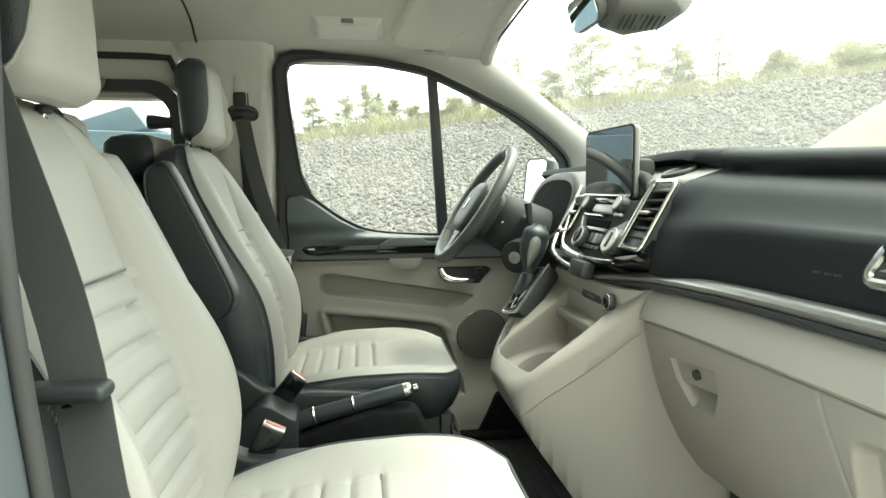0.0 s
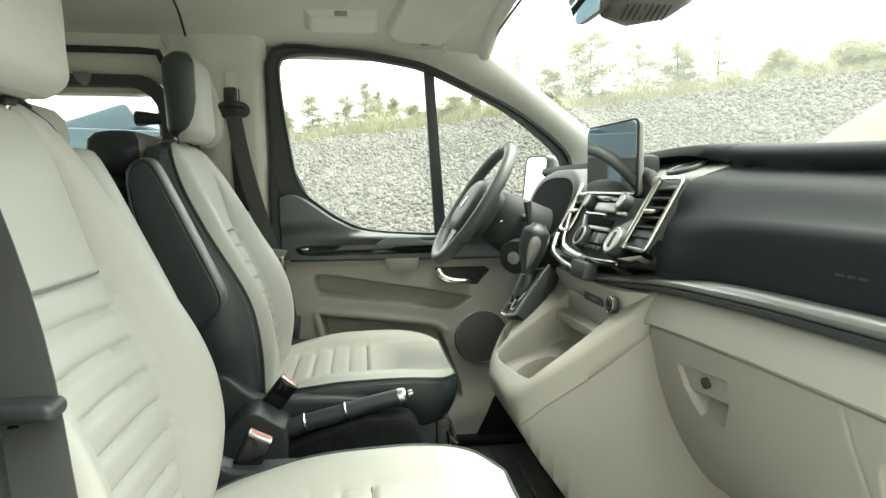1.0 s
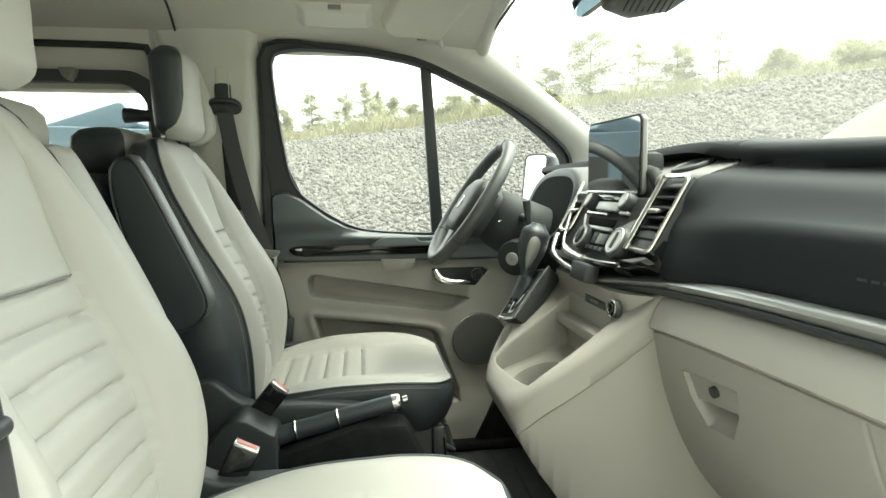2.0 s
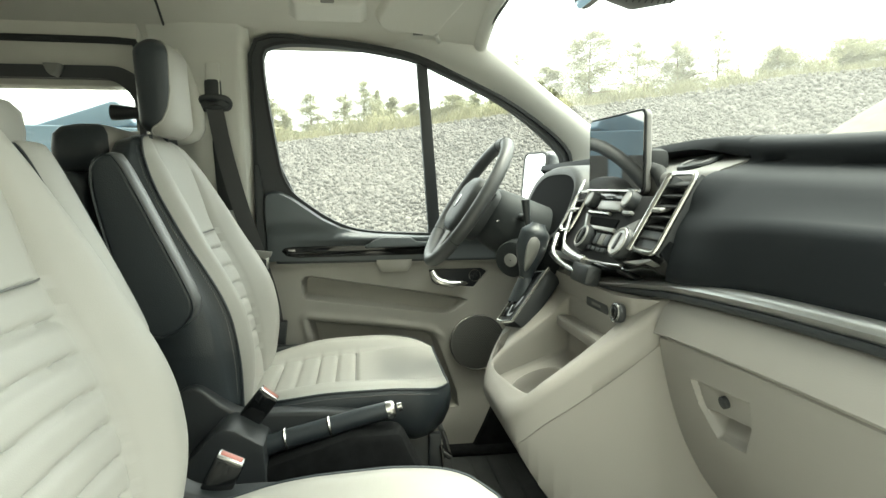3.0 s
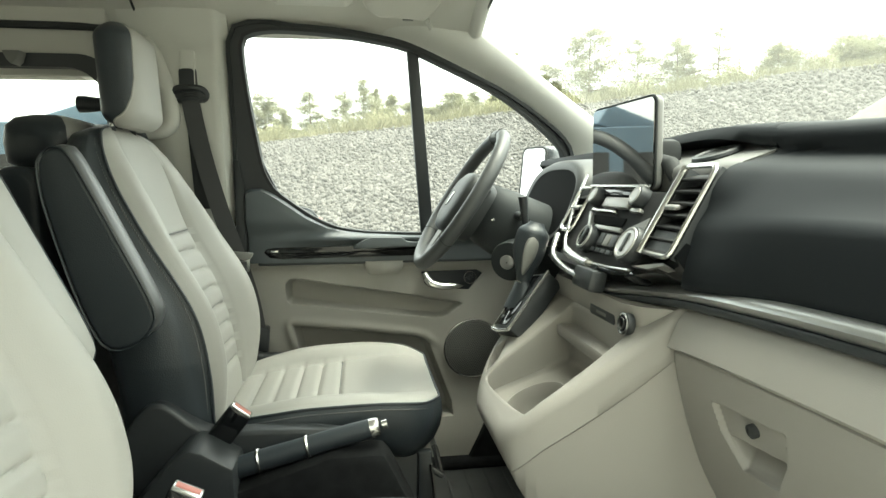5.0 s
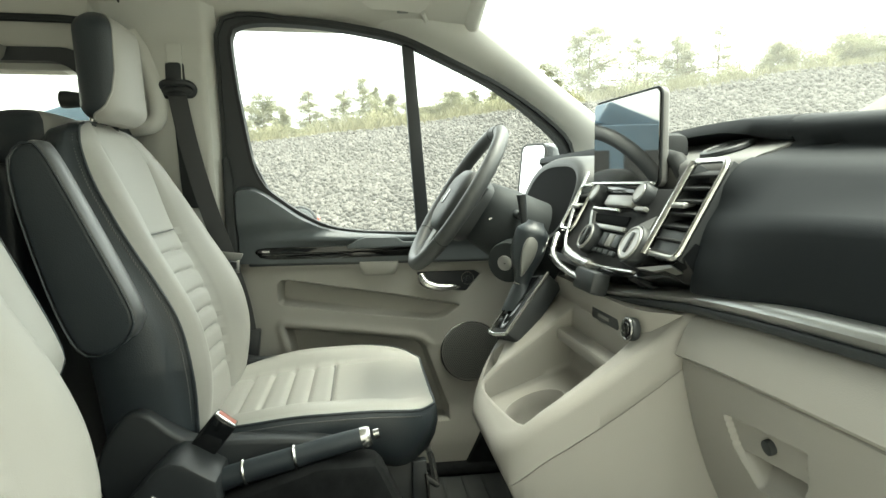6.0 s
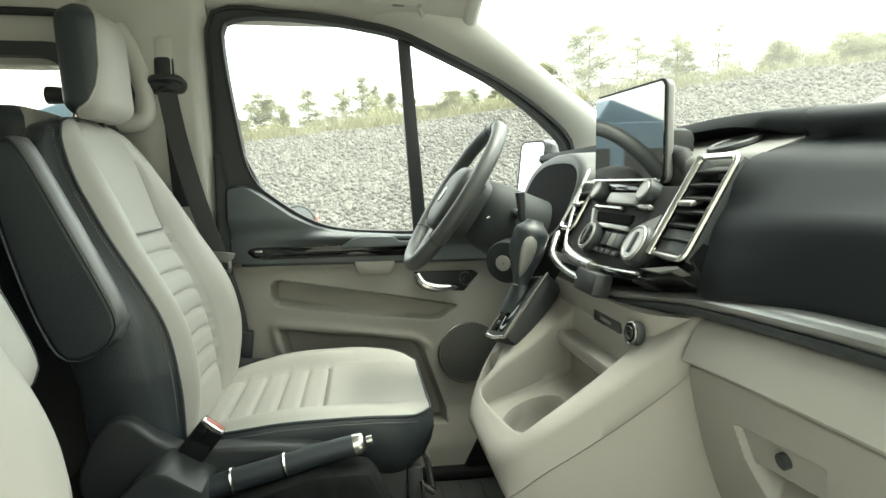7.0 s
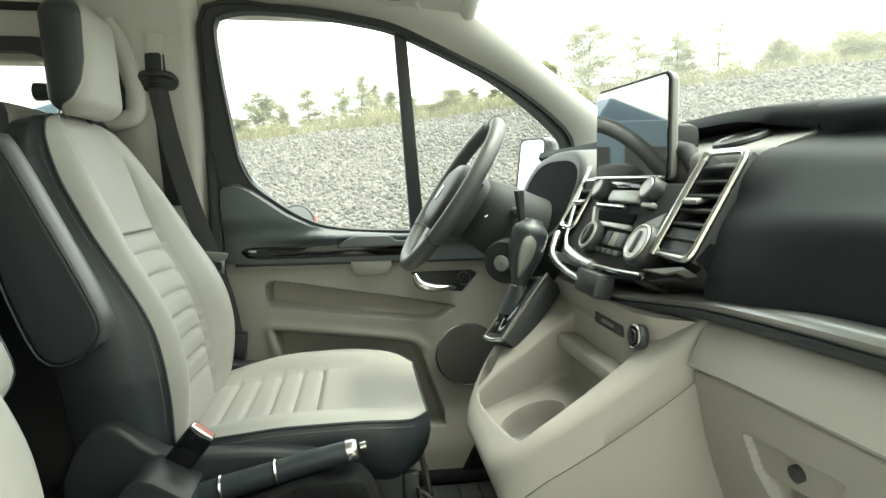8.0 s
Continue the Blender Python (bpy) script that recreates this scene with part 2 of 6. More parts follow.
def shell(fn, nu, nv, back):
    """A sheet fn(u, v), u, v in 0..1, with a second layer at the offset back, closed round its rim."""
    bm = bmesh.new()
    off = Vector(back)
    g = [[bm.verts.new(fn(i / nu, j / nv)) for i in range(nu + 1)] for j in range(nv + 1)]
    h = [[bm.verts.new(v.co + off) for v in row] for row in g]
    for j in range(nv):
        for i in range(nu):
            bm.faces.new((g[j][i], g[j][i + 1], g[j + 1][i + 1], g[j + 1][i]))
            bm.faces.new((h[j][i], h[j + 1][i], h[j + 1][i + 1], h[j][i + 1]))
    for i in range(nu):
        bm.faces.new((g[0][i], h[0][i], h[0][i + 1], g[0][i + 1]))
        bm.faces.new((g[nv][i], g[nv][i + 1], h[nv][i + 1], h[nv][i]))
    for j in range(nv):
        bm.faces.new((g[j][0], g[j + 1][0], h[j + 1][0], h[j][0]))
        bm.faces.new((g[j][nu], h[j][nu], h[j + 1][nu], g[j + 1][nu]))
    return bm


def disc(c, r, depth, axis, n=32, bev=0.0):
    """A round plate or knob whose axis points along the vector."""
    bm = bmesh.new()
    bmesh.ops.create_cone(bm, cap_ends=True, segments=n, radius1=r, radius2=r, depth=depth)
    bevel_all(bm, bev, 2)
    bmesh.ops.transform(bm, matrix=Matrix.Translation(c) @ Vector(axis).to_track_quat("Z", "Y").to_matrix().to_4x4(), verts=bm.verts)
    return bm


def torus(c, r, tr, axis, n=48, k=10, squash=1.0):
    z = Vector(axis).to_track_quat("Z", "Y").to_matrix()
    loops = []
    for i in range(n):
        a = 2 * math.pi * i / n
        o = Vector((math.cos(a), math.sin(a), 0))
        loops.append([Vector(c) + z @ (o * (r + tr * math.cos(b)) + Vector((0, 0, tr * squash * math.sin(b)))) for b in [2 * math.pi * q / k for q in range(k)]])
    loops.append(loops[0])
    bm = loft(loops, cap=False)
    bmesh.ops.remove_doubles(bm, verts=bm.verts, dist=1e-6)
    return bm


def ring_plate(outer, inner, axis, a, b):
    """A plate between two loops of equal count, (u, v) pairs, from a to b along the axis."""
    def at(p, w):
        u, v = p
        return {"x": (w, u, v), "y": (u, w, v), "z": (u, v, w)}[axis]
    loops = [[at(p, a) for p in inner], [at(p, a) for p in outer], [at(p, b) for p in outer], [at(p, b) for p in inner]]
    bm = bmesh.new()
    rows = [[bm.verts.new(p) for p in lp] for lp in loops]
    n = len(inner)
    for q in range(4):
        r, s = rows[q], rows[(q + 1) % 4]
        for i in range(n):
            j = (i + 1) % n
            bm.faces.new((r[i], r[j], s[j], s[i]))
    return bm


def merge(*bms):
    out = bmesh.new()
    for b in bms:
        me = bpy.data.meshes.new("tmp")
        b.to_mesh(me)
        b.free()
        out.from_mesh(me)
        bpy.data.meshes.remove(me)
    return out


def rounded(u0, v0, u1, v1, r, n=5):
    """A rectangle with round corners as (u, v) pairs."""
    out = []
    for cu, cv, a0 in ((u1 - r, v1 - r, 0), (u0 + r, v1 - r, 90), (u0 + r, v0 + r, 180), (u1 - r, v0 + r, 270)):
        for k in range(n + 1):
            a = radians(a0 + 90 * k / n)
            out.append((cu + r * math.cos(a), cv + r * math.sin(a)))
    return out


def inside(poly, u, v):
    """Signed distance to a polygon, positive inside."""
    best, odd, n = 1e9, False, len(poly)
    for i in range(n):
        (x1, y1), (x2, y2) = poly[i], poly[(i + 1) % n]
        dx, dy = x2 - x1, y2 - y1
        t = max(0.0, min(1.0, ((u - x1) * dx + (v - y1) * dy) / (dx * dx + dy * dy + 1e-12)))
        best = min(best, math.hypot(u - x1 - t * dx, v - y1 - t * dy))
        if (y1 > v) != (y2 > v) and u < (x2 - x1) * (v - y1) / (y2 - y1) + x1:
            odd = not odd
    return best if odd else -best


# ---- setting: the van's cab shell ----
floor = tagged(part("floor", box((-1.3, 0, -0.02), (4.2, 1.72, 0.04), 0.004), FLOOR_MAT), "black ribbed rubber van floor", "floor", kind="structure")
for k in range(7):
    part("rib", box((-0.05 + 0.06 * k, 0.47, 0.002), (0.012, 0.6, 0.006), 0.002), FLOOR_MAT, floor)


def side_y(z):
    """Inner side of the cab by height."""
    return lerp_table([(0, 0.86), (0.7, 0.845), (1.0, 0.81), (1.33, 0.755)], z)


def ceiling_z(x, y):
    return 1.425 - 0.115 * abs(y / 0.80) ** 4.5 - 0.02 * smooth(-0.15, 0.12, x)


def ceiling_point(u, v):
    x, y = -3.3 + u * 3.41, (v - 0.5) * 1.6
    return (x, y, ceiling_z(x, y))


ceiling = tagged(part("ceiling", shell(ceiling_point, 40, 28, (0, 0, 0.05)), LINER), "light grey cloth headliner of the van", "ceiling", kind="structure")
# joint between front and rear headliner
joint = [(x, y, ceiling_z(x, y) - 0.001) for x, y in [(p.x, p.y) for p in curve_points([(-0.775, 0.05, 0), (-0.778, 0.30, 0), (-0.787, 0.47, 0), (-0.797, 0.60, 0), (-0.810, 0.70, 0), (-0.816, 0.775, 0)], 30)]]
part("joint", tube(joint, 0.0035, 6), RUBBER, ceiling, "dark joint in the headliner")

# driver's door: window outline, forward and up
WIN = [(-0.552, 1.29), (-0.535, 1.318), (-0.478, 1.331), (-0.39, 1.331), (-0.30, 1.325), (-0.20, 1.312), (-0.10, 1.292), (0.02, 1.243), (0.149, 1.182), (0.22, 1.137), (0.285, 1.087), (0.35, 1.03), (0.385, 0.985),
       (0.392, 0.90), (0.38, 0.80), (0.30, 0.755), (0.12, 0.745), (-0.05, 0.747), (-0.163, 0.751), (-0.215, 0.754), (-0.270, 0.761), (-0.313, 0.771), (-0.358, 0.791), (-0.400, 0.816), (-0.443, 0.847), (-0.484, 0.882), (-0.509, 0.928), (-0.520, 0.970), (-0.535, 1.08), (-0.546, 1.18)]
WIN = [(u, v - 0.013 * smooth(1.0, 1.25, v)) for u, v in WIN]
WIN_IN = [(p.x, p.y) for p in curve_points([(*p, 0) for p in WIN], 96, closed=True)]


def grow(loop, d):
    """A loop pushed outwards by d (a number, or a function of a point)."""
    out, n = [], len(loop)
    for i, (u, v) in enumerate(loop):
        a, b = loop[i - 1], loop[(i + 1) % n]
        t = Vector((b[0] - a[0], b[1] - a[1])).normalized()
        dd = d(u, v) if callable(d) else d
        out.append((u + t.y * dd * SIGN, v - t.x * dd * SIGN))
    return out


area = sum(a[0] * b[1] - b[0] * a[1] for a, b in zip(WIN_IN, WIN_IN[1:] + WIN_IN[:1]))
SIGN = 1 if area > 0 else -1


def lean_in(bm, y0=0.83):
    """Lean door parts inwards towards the roof."""
    for v in bm.verts:
        v.co.y += side_y(max(v.co.z, 0.7)) - side_y(0.75) if v.co.z > 0.75 else 0
    return bm


door = thing("door_1", "closed van driver's door with beige lower panel and black window frame", "car door", kind="structure")
frame_w = lambda u, v: 0.027 - 0.012 * smooth(1.0, 1.2, v) * smooth(-0.54, -0.50, u) + smooth(-0.40, -0.50, u) * lerp_table([(0.8, 0.03), (0.9, 0.06), (0.975, 0.046), (1.08, 0.028), (1.2, 0.014), (1.3, 0.010)], v)
part("window_frame", lean_in(ring_plate(grow(WIN_IN, frame_w), WIN_IN, "y", 0.822, 0.862)), BLACK, door, "black window frame")
part("window_seal", lean_in(ring_plate(grow(WIN_IN, 0.006), grow(WIN_IN, -0.003), "y", 0.815, 0.856)), RUBBER, door, "thin rubber seal")
part("frame_bead", lean_in(ring_plate(grow(WIN_IN, lambda u, v: frame_w(u, v) + 0.001), grow(WIN_IN, lambda u, v: frame_w(u, v) - 0.009), "y", 0.812, 0.84)), RUBBER, door, "rubber outer seal")
pane = bmesh.new()
pane.faces.new([pane.verts.new((u, 0.852, v)) for u, v in grow(WIN_IN, 0.003)])
pane = part("pane", lean_in(pane), DOOR_GLASS, door, "door glass with painted glare haze")
pane.visible_shadow = False
part("divider_bar", lean_in(prism([(-0.054, 0.735), (-0.014, 0.735), (-0.066, 1.29), (-0.10, 1.30)], "y", 0.832, 0.858, 0.004)), BLACK, door, "upright black divider in the window")


# upper door panel of dark plastic, its top edge follows the window
def upper_panel(u, v):
    x = -0.575 + u * 1.02
    top = lerp_table([(-0.575, 0.845), (-0.570, 0.868), (-0.565, 0.878), (-0.554, 0.886), (-0.535, 0.888), (-0.517, 0.886), (-0.489, 0.872), (-0.453, 0.846), (-0.396, 0.804), (-0.337, 0.773), (-0.286, 0.761), (-0.225, 0.752), (-0.093, 0.743), (0.45, 0.737)], x)
    low = 0.668
    z = low + (top - low) * v
    # rounded lip above and a swelling armrest below
    y = 0.808 - 0.006 * smooth(0, 0.25, 1 - v) * smooth(-0.6, -0.5, x) + 0.02 * smooth(-0.563, -0.575, x) - 0.026 * math.exp(-((z - 0.738) / 0.016) ** 2) * smooth(-0.56, -0.30, x)
    y += 0.016 * smooth(0.95, 1.0, v) ** 2 - 0.026 * smooth(0.74, 0.80, z) * smooth(-0.24, -0.36, x)
    return (x, y, z)


part("upper_panel", shell(upper_panel, 90, 26, (0, 0.05, 0)), DOOR_DARK, door, "dark grey soft upper door panel")
part("grip", prism([(-0.262, 0.716), (-0.235, 0.733), (-0.208, 0.7415), (-0.120, 0.7405), (-0.100, 0.727), (-0.03, 0.726), (-0.03, 0.712), (-0.262, 0.708)], "y", 0.772, 0.812, 0.007, 3), DOOR_DARK, door, "raised grip on the armrest")
part("trim_strip", prism([(-0.522, 0.700), (-0.514, 0.710), (-0.49, 0.7135), (-0.02, 0.721), (-0.02, 0.683), (-0.47, 0.679), (-0.505, 0.684)], "y", 0.798, 0.83, 0.003), GLOSS, door, "glossy black trim strip")
part("trim_line", tube([(-0.50, 0.7965, 0.694), (-0.3, 0.7965, 0.697), (-0.04, 0.7965, 0.702)], 0.0045, 8, 0.5), DARK_METAL, door, "smoked metal line in the trim")
part("chrome_mark", box((-0.490, 0.7955, 0.703), (0.022, 0.003, 0.006), 0.001), CHROME, door)
part("trim_underside", box((-0.06, 0.818, 0.666), (0.96, 0.03, 0.012), 0.004), BLACK, door)

POCKET = [(-0.468, 0.58), (-0.466, 0.600), (-0.455, 0.611), (-0.438, 0.614), (-0.325, 0.594), (-0.142, 0.564), (0.06, 0.527), (0.074, 0.521), (0.066, 0.513), (0.032, 0.488), (0.012, 0.481), (-0.016, 0.480), (-0.181, 0.500), (-0.327, 0.521), (-0.455, 0.539), (-0.464, 0.548)]
LOWER = [(-0.449, 0.470), (-0.256, 0.446), (-0.075, 0.420), (-0.050, 0.412), (-0.032, 0.394), (-0.002, 0.31), (0.036, 0.205), (0.04, 0.16), (-0.38, 0.16), (-0.432, 0.394)]
HANDLE = [(-0.056, 0.627), (0.120, 0.629), (0.140, 0.617), (0.095, 0.565), (-0.025, 0.574), (-0.045, 0.588)]


def lower_panel(u, v):
    x = -0.575 + u * 1.06
    z = 0.03 + v * 0.635
    y = 0.838
    y += 0.075 * smooth(-0.002, 0.012, inside(POCKET, x, z)) * (0.45 + 0.55 * smooth(0.49, 0.60, z))
    y += 0.055 * smooth(-0.003, 0.014, inside(LOWER, x, z))
    y -= 0.007 * math.exp(-((inside(LOWER, x, z) + 0.014) / 0.012) ** 2) * smooth(0.38, 0.42, z)
    y += 0.014 * smooth(-0.002, 0.006, inside(HANDLE, x, z))
    y -= 0.02 * smooth(0.22, 0.08, z)
    y -= 0.008 * math.exp(-((z - 0.655) / 0.01) ** 2)
    return (x, y, z)


part("lower_panel", shell(lower_panel, 300, 200, (0, 0.06, 0)), BEIGE_LIFTED, door, "beige moulded door panel with map pocket")
part("pull_cup", loft([[(-0.231 + 0.003 * k ** 2 + (0.121 - 0.006 * k ** 2) * a, 0.792 + 0.004 * k ** 2 + d, 0.667 - 0.020 * k) for a, d in ((0, 0.03), (0.04, 0.006), (0.12, 0), (0.5, -0.002), (0.88, 0), (0.96, 0.006), (1, 0.03))] for k in (0, 0.6, 1.2, 1.7, 2.0)]), BEIGE_LIFTED, door, "beige grab cup under the armrest")
part("handle_plate", prism([(p[0], p[1]) for p in HANDLE], "y", 0.838, 0.858, 0.004), BLACK, door, "black inner handle surround")
part("door_handle", tube(curve_points([(-0.045, 0.826, 0.622), (-0.03, 0.815, 0.597), (0.005, 0.812, 0.584), (0.05, 0.815, 0.583), (0.072, 0.832, 0.581)], 18), lambda s: 0.006 + 0.006 * math.sin(math.pi * s) + 0.006 * (1 - s), 10, 0.8), CHROME, door, "satin chrome inner door handle")
for k in range(3):
    part("switch", box((0.088 + 0.011 * k, 0.835, 0.597 + 0.007 * k), (0.008, 0.008, 0.016), 0.002), BLACK, door)
part("switch_rim", torus((0.099, 0.836, 0.604), 0.019, 0.0016, (0, 1, 0), 28, 6), CHROME, door)
speaker = part("speaker", disc((0.108, 0.836, 0.376), 0.092, 0.012, (0, 1, 0), 48, 0.003), GREY_TRAY, door, "round black speaker grille")
part("speaker_ring", torus((0.108, 0.831, 0.376), 0.093, 0.0028, (0, 1, 0), 56, 8), CHROME, speaker, "thin chrome ring")
dots = []
for k in range(1, 17):
    for q in range(6 * k):
        a = 2 * math.pi * q / (6 * k)
        dots.append(box((0.108 + 0.0053 * k * math.cos(a), 0.8295, 0.376 + 0.0053 * k * math.sin(a)), (0.0026, 0.002, 0.0026)))
tagged(part("grille_dots", merge(*dots), HOOD_GREY, speaker), kind="stuff")
part("frame_corner", lean_in(prism([(-0.588, 0.86), (-0.47, 0.86), (-0.51, 0.95), (-0.545, 1.06), (-0.588, 1.06)], "y", 0.834, 0.858, 0.003)), BLACK, door)
part("door_edge", lean_in(prism([(-0.594, 0.03), (-0.568, 0.03), (-0.568, 0.885), (-0.578, 0.97), (-0.594, 0.97)], "y", 0.80, 0.86, 0.006)), RUBBER, door, "black rubber door seal")

# roof rail and A-pillar on the driver's side
LOW = [(-0.62, 0.803, 1.30), (-0.59, 0.797, 1.345), (-0.48, 0.792, 1.358), (-0.30, 0.793, 1.352), (-0.10, 0.797, 1.320), (0.03, 0.803, 1.270), (0.16, 0.812, 1.210), (0.29, 0.824, 1.118), (0.37, 0.834, 1.045), (0.412, 0.84, 0.985), (0.418, 0.845, 0.93), (0.42, 0.85, 0.86)]
HIGH = [(-0.62, 0.72, 1.375), (-0.58, 0.715, 1.38), (-0.46, 0.713, 1.383), (-0.30, 0.715, 1.383), (-0.12, 0.72, 1.378), (0.0, 0.725, 1.365), (0.10, 0.738, 1.337), (0.21, 0.748, 1.262), (0.33, 0.765, 1.178), (0.45, 0.78, 1.097), (0.56, 0.79, 1.02), (0.66, 0.80, 0.95)]
LOW = [(x, y, z - 0.012 * smooth(0.9, 1.05, z) - 0.011 * smooth(1.0, 1.2, z) * smooth(-0.60, -0.55, x)) for x, y, z in LOW]
LO, HI = curve_points(LOW, 40), curve_points(HIGH, 40)


def pillar_sheet(sign):
    loops = []
    for a, b in zip(LO, HI):
        row = []
        for k in range(9):
            t = k / 8
            p = a.lerp(b, t)
            bulge = Vector((0, -0.022, 0.006)) * math.sin(math.pi * t)
            q = p + bulge
            row.append((q.x, q.y * sign, q.z))
        row += [(b.x + 0.01, (b.y + 0.035) * sign, b.z + 0.02), (a.x + 0.01, (a.y + 0.06) * sign, a.z + 0.02)]
        loops.append(row)
    return loft(loops)


tagged(part("trim_a_pillar_driver", pillar_sheet(1), PILLAR, sharp=60), "light grey A-pillar and roof rail trim", "pillar trim", kind="structure")
tagged(part("trim_a_pillar_passenger", pillar_sheet(-1), PILLAR, sharp=60), "light grey A-pillar and roof rail trim", "pillar trim", kind="structure")


# B-pillar trim
def b_pillar(u, v):
    x = -0.585 - 0.275 * u
    z = 0.0 + 1.41 * v
    y = side_y(z) - 0.055 * smooth(0, 0.12, u) * (1 - smooth(0.55, 0.98, u) * 0.7) * (1 - 0.75 * smooth(1.18, 1.36, z))
    x -= 0.03 * smooth(0.5, 0.0, v)
    y -= 0.06 * smooth(1.25, 1.42, z) ** 1.4
    return (x, y, z)


pillar = tagged(part("trim_b_pillar_driver", shell(b_pillar, 30, 60, (0, 0.07, 0)), PILLAR_B), "light grey B-pillar trim with belt slot", "pillar trim", kind="structure")
part("belt_slot", prism([(-0.692, 0.832), (-0.635, 0.832), (-0.665, 1.12), (-0.708, 1.12)], "y", 0.748, 0.80, 0.004), RUBBER, pillar, "dark belt slot")
part("height_rail", prism(rounded(-0.706, 1.16, -0.668, 1.255, 0.006), "y", 0.716, 0.76, 0.002), PILLAR_B, pillar, "belt height rail")
part("corner_trim", tube(curve_points([(-0.80, 0.735, 1.28), (-0.755, 0.735, 1.20), (-0.738, 0.735, 1.10), (-0.745, 0.735, 1.06), (-0.78, 0.735, 1.045), (-0.86, 0.745, 1.04), (-0.97, 0.75, 1.04)], 30), 0.023, 10), PILLAR, pillar, "rounded light trim of the sliding door frame")
part("gap", prism([(-0.845, 1.055), (-0.776, 1.062), (-0.768, 1.12), (-0.782, 1.20), (-0.81, 1.255), (-0.845, 1.26)], "y", 0.738, 0.80, 0.003), RUBBER, pillar, "dark gap at the sliding door frame")

# rear side walls with window openings
def wall_with_window(name, sign, x0, x1, label):
    inner = rounded(x0 + 0.12, 0.72, x1 - 0.02, 1.19, 0.09, 8)
    ym = 0.835 * sign
    bm = merge(box(((x0 + x1) / 2, ym, 0.35), (x1 - x0, 0.07, 0.72), 0.004), box(((x0 + x1) / 2, ym, 1.30), (x1 - x0, 0.07, 0.23), 0.004),
               box((x0 + 0.055, ym, 0.95), (0.13, 0.069, 0.50), 0.0), box((x1 - 0.006, ym, 0.95), (0.035, 0.069, 0.50), 0.0))
    for v in bm.verts:
        v.co.y += sign * (side_y(v.co.z) - 0.845)
    w = tagged(part(name, bm, LINER), label, "van side wall", kind="structure")
    bm = ring_plate(grow2(inner, 0.045), grow2(inner, -0.012), "y", 0.765 * sign, 0.80 * sign)
    for v in bm.verts:
        v.co.y += sign * (side_y(v.co.z) - 0.84)
    part("window_surround", bevel_all(bm, 0.006, 2, 50), BLACK, w, "black plastic window surround")
    bm = bmesh.new()
    bm.faces.new([bm.verts.new((u, (0.80 + side_y(v) - 0.84) * sign, v)) for u, v in inner])
    pane_ = part("pane", bm, REAR_GLASS if sign > 0 else PRIVACY_GLASS, w, "tinted side window")
    pane_.visible_shadow = False
    return w


def grow2(loop, d):
    cu, cv = sum(p[0] for p in loop) / len(loop), sum(p[1] for p in loop) / len(loop)
    return [(u + math.copysign(d, u - cu), v + math.copysign(d, v - cv)) for u, v in loop]


rear_wall = wall_with_window("wall_rear_driver", 1, -2.45, -0.885, "light grey rear side wall with black framed window")
wall_with_window("wall_rear_passenger", -1, -2.45, -1.0, "light grey rear side wall with black framed window")
part("door_rail", tube(curve_points([(-2.4, 0.708, 1.308), (-1.6, 0.708, 1.308), (-1.05, 0.708, 1.307), (-0.915, 0.708, 1.304), (-0.875, 0.708, 1.29), (-0.865, 0.712, 1.2)], 30), 0.010, 8), RUBBER, rear_wall, "black sliding door seal")
part("window_catch", prism([(-1.112, 1.235), (-1.068, 1.235), (-1.078, 1.212), (-1.09, 1.200), (-1.102, 1.212)], "y", 0.664, 0.715, 0.004), GREY_TRAY, rear_wall, "small grey window catch")
back = tagged(part("wall_back", merge(box((-3.3, 0, 0.40), (0.06, 1.72, 0.80), 0.01), box((-3.3, 0, 1.36), (0.06, 1.72, 0.14), 0.01), box((-3.3, 0.77, 1.04), (0.058, 0.18, 0.50), 0.0), box((-3.3, -0.77, 1.04), (0.058, 0.18, 0.50), 0.0)), LINER), "light grey rear end of the van", "van wall", kind="structure")
bm = bmesh.new()
bm.faces.new([bm.verts.new((-3.30, y, z)) for y, z in ((-0.69, 0.79), (0.69, 0.79), (0.69, 1.30), (-0.69, 1.30))])
part("pane", bm, PRIVACY_GLASS, back, "dark tailgate window").visible_shadow = False
tagged(part("wall_rear_corner", box((-2.88, 0.83, 0.7), (0.86, 0.06, 1.4), 0.01), LINER), "light grey rear corner wall", "van wall", kind="structure")
tagged(part("wall_rear_corner", box((-2.88, -0.83, 0.7), (0.86, 0.06, 1.4), 0.01), LINER), "light grey rear corner wall", "van wall", kind="structure")

# passenger B-pillar beside the open door
PB = curve_points([(-0.56, -0.84, 0.0), (-0.535, -0.85, 0.35), (-0.518, -0.855, 0.62), (-0.528, -0.855, 0.74), (-0.54, -0.85, 0.90), (-0.542, -0.83, 1.10), (-0.53, -0.78, 1.36)], 24)
p_pillar = tagged(part("trim_b_pillar_passenger", loft([[(p.x - 0.42, p.y + 0.02, p.z), (p.x - 0.05, p.y + 0.05, p.z), (p.x - 0.012, p.y + 0.035, p.z), (p.x - 0.006, p.y, p.z), (p.x - 0.02, p.y - 0.02, p.z), (p.x - 0.42, p.y - 0.04, p.z)] for p in PB]), SILVER_BLUE, sharp=50), "grey blue painted pillar at the open passenger door", "pillar", kind="structure")
part("door_seal", tube([p + Vector((-0.002, 0.012, 0)) for p in PB], 0.006, 10), RUBBER, p_pillar, "dark rubber door seal")
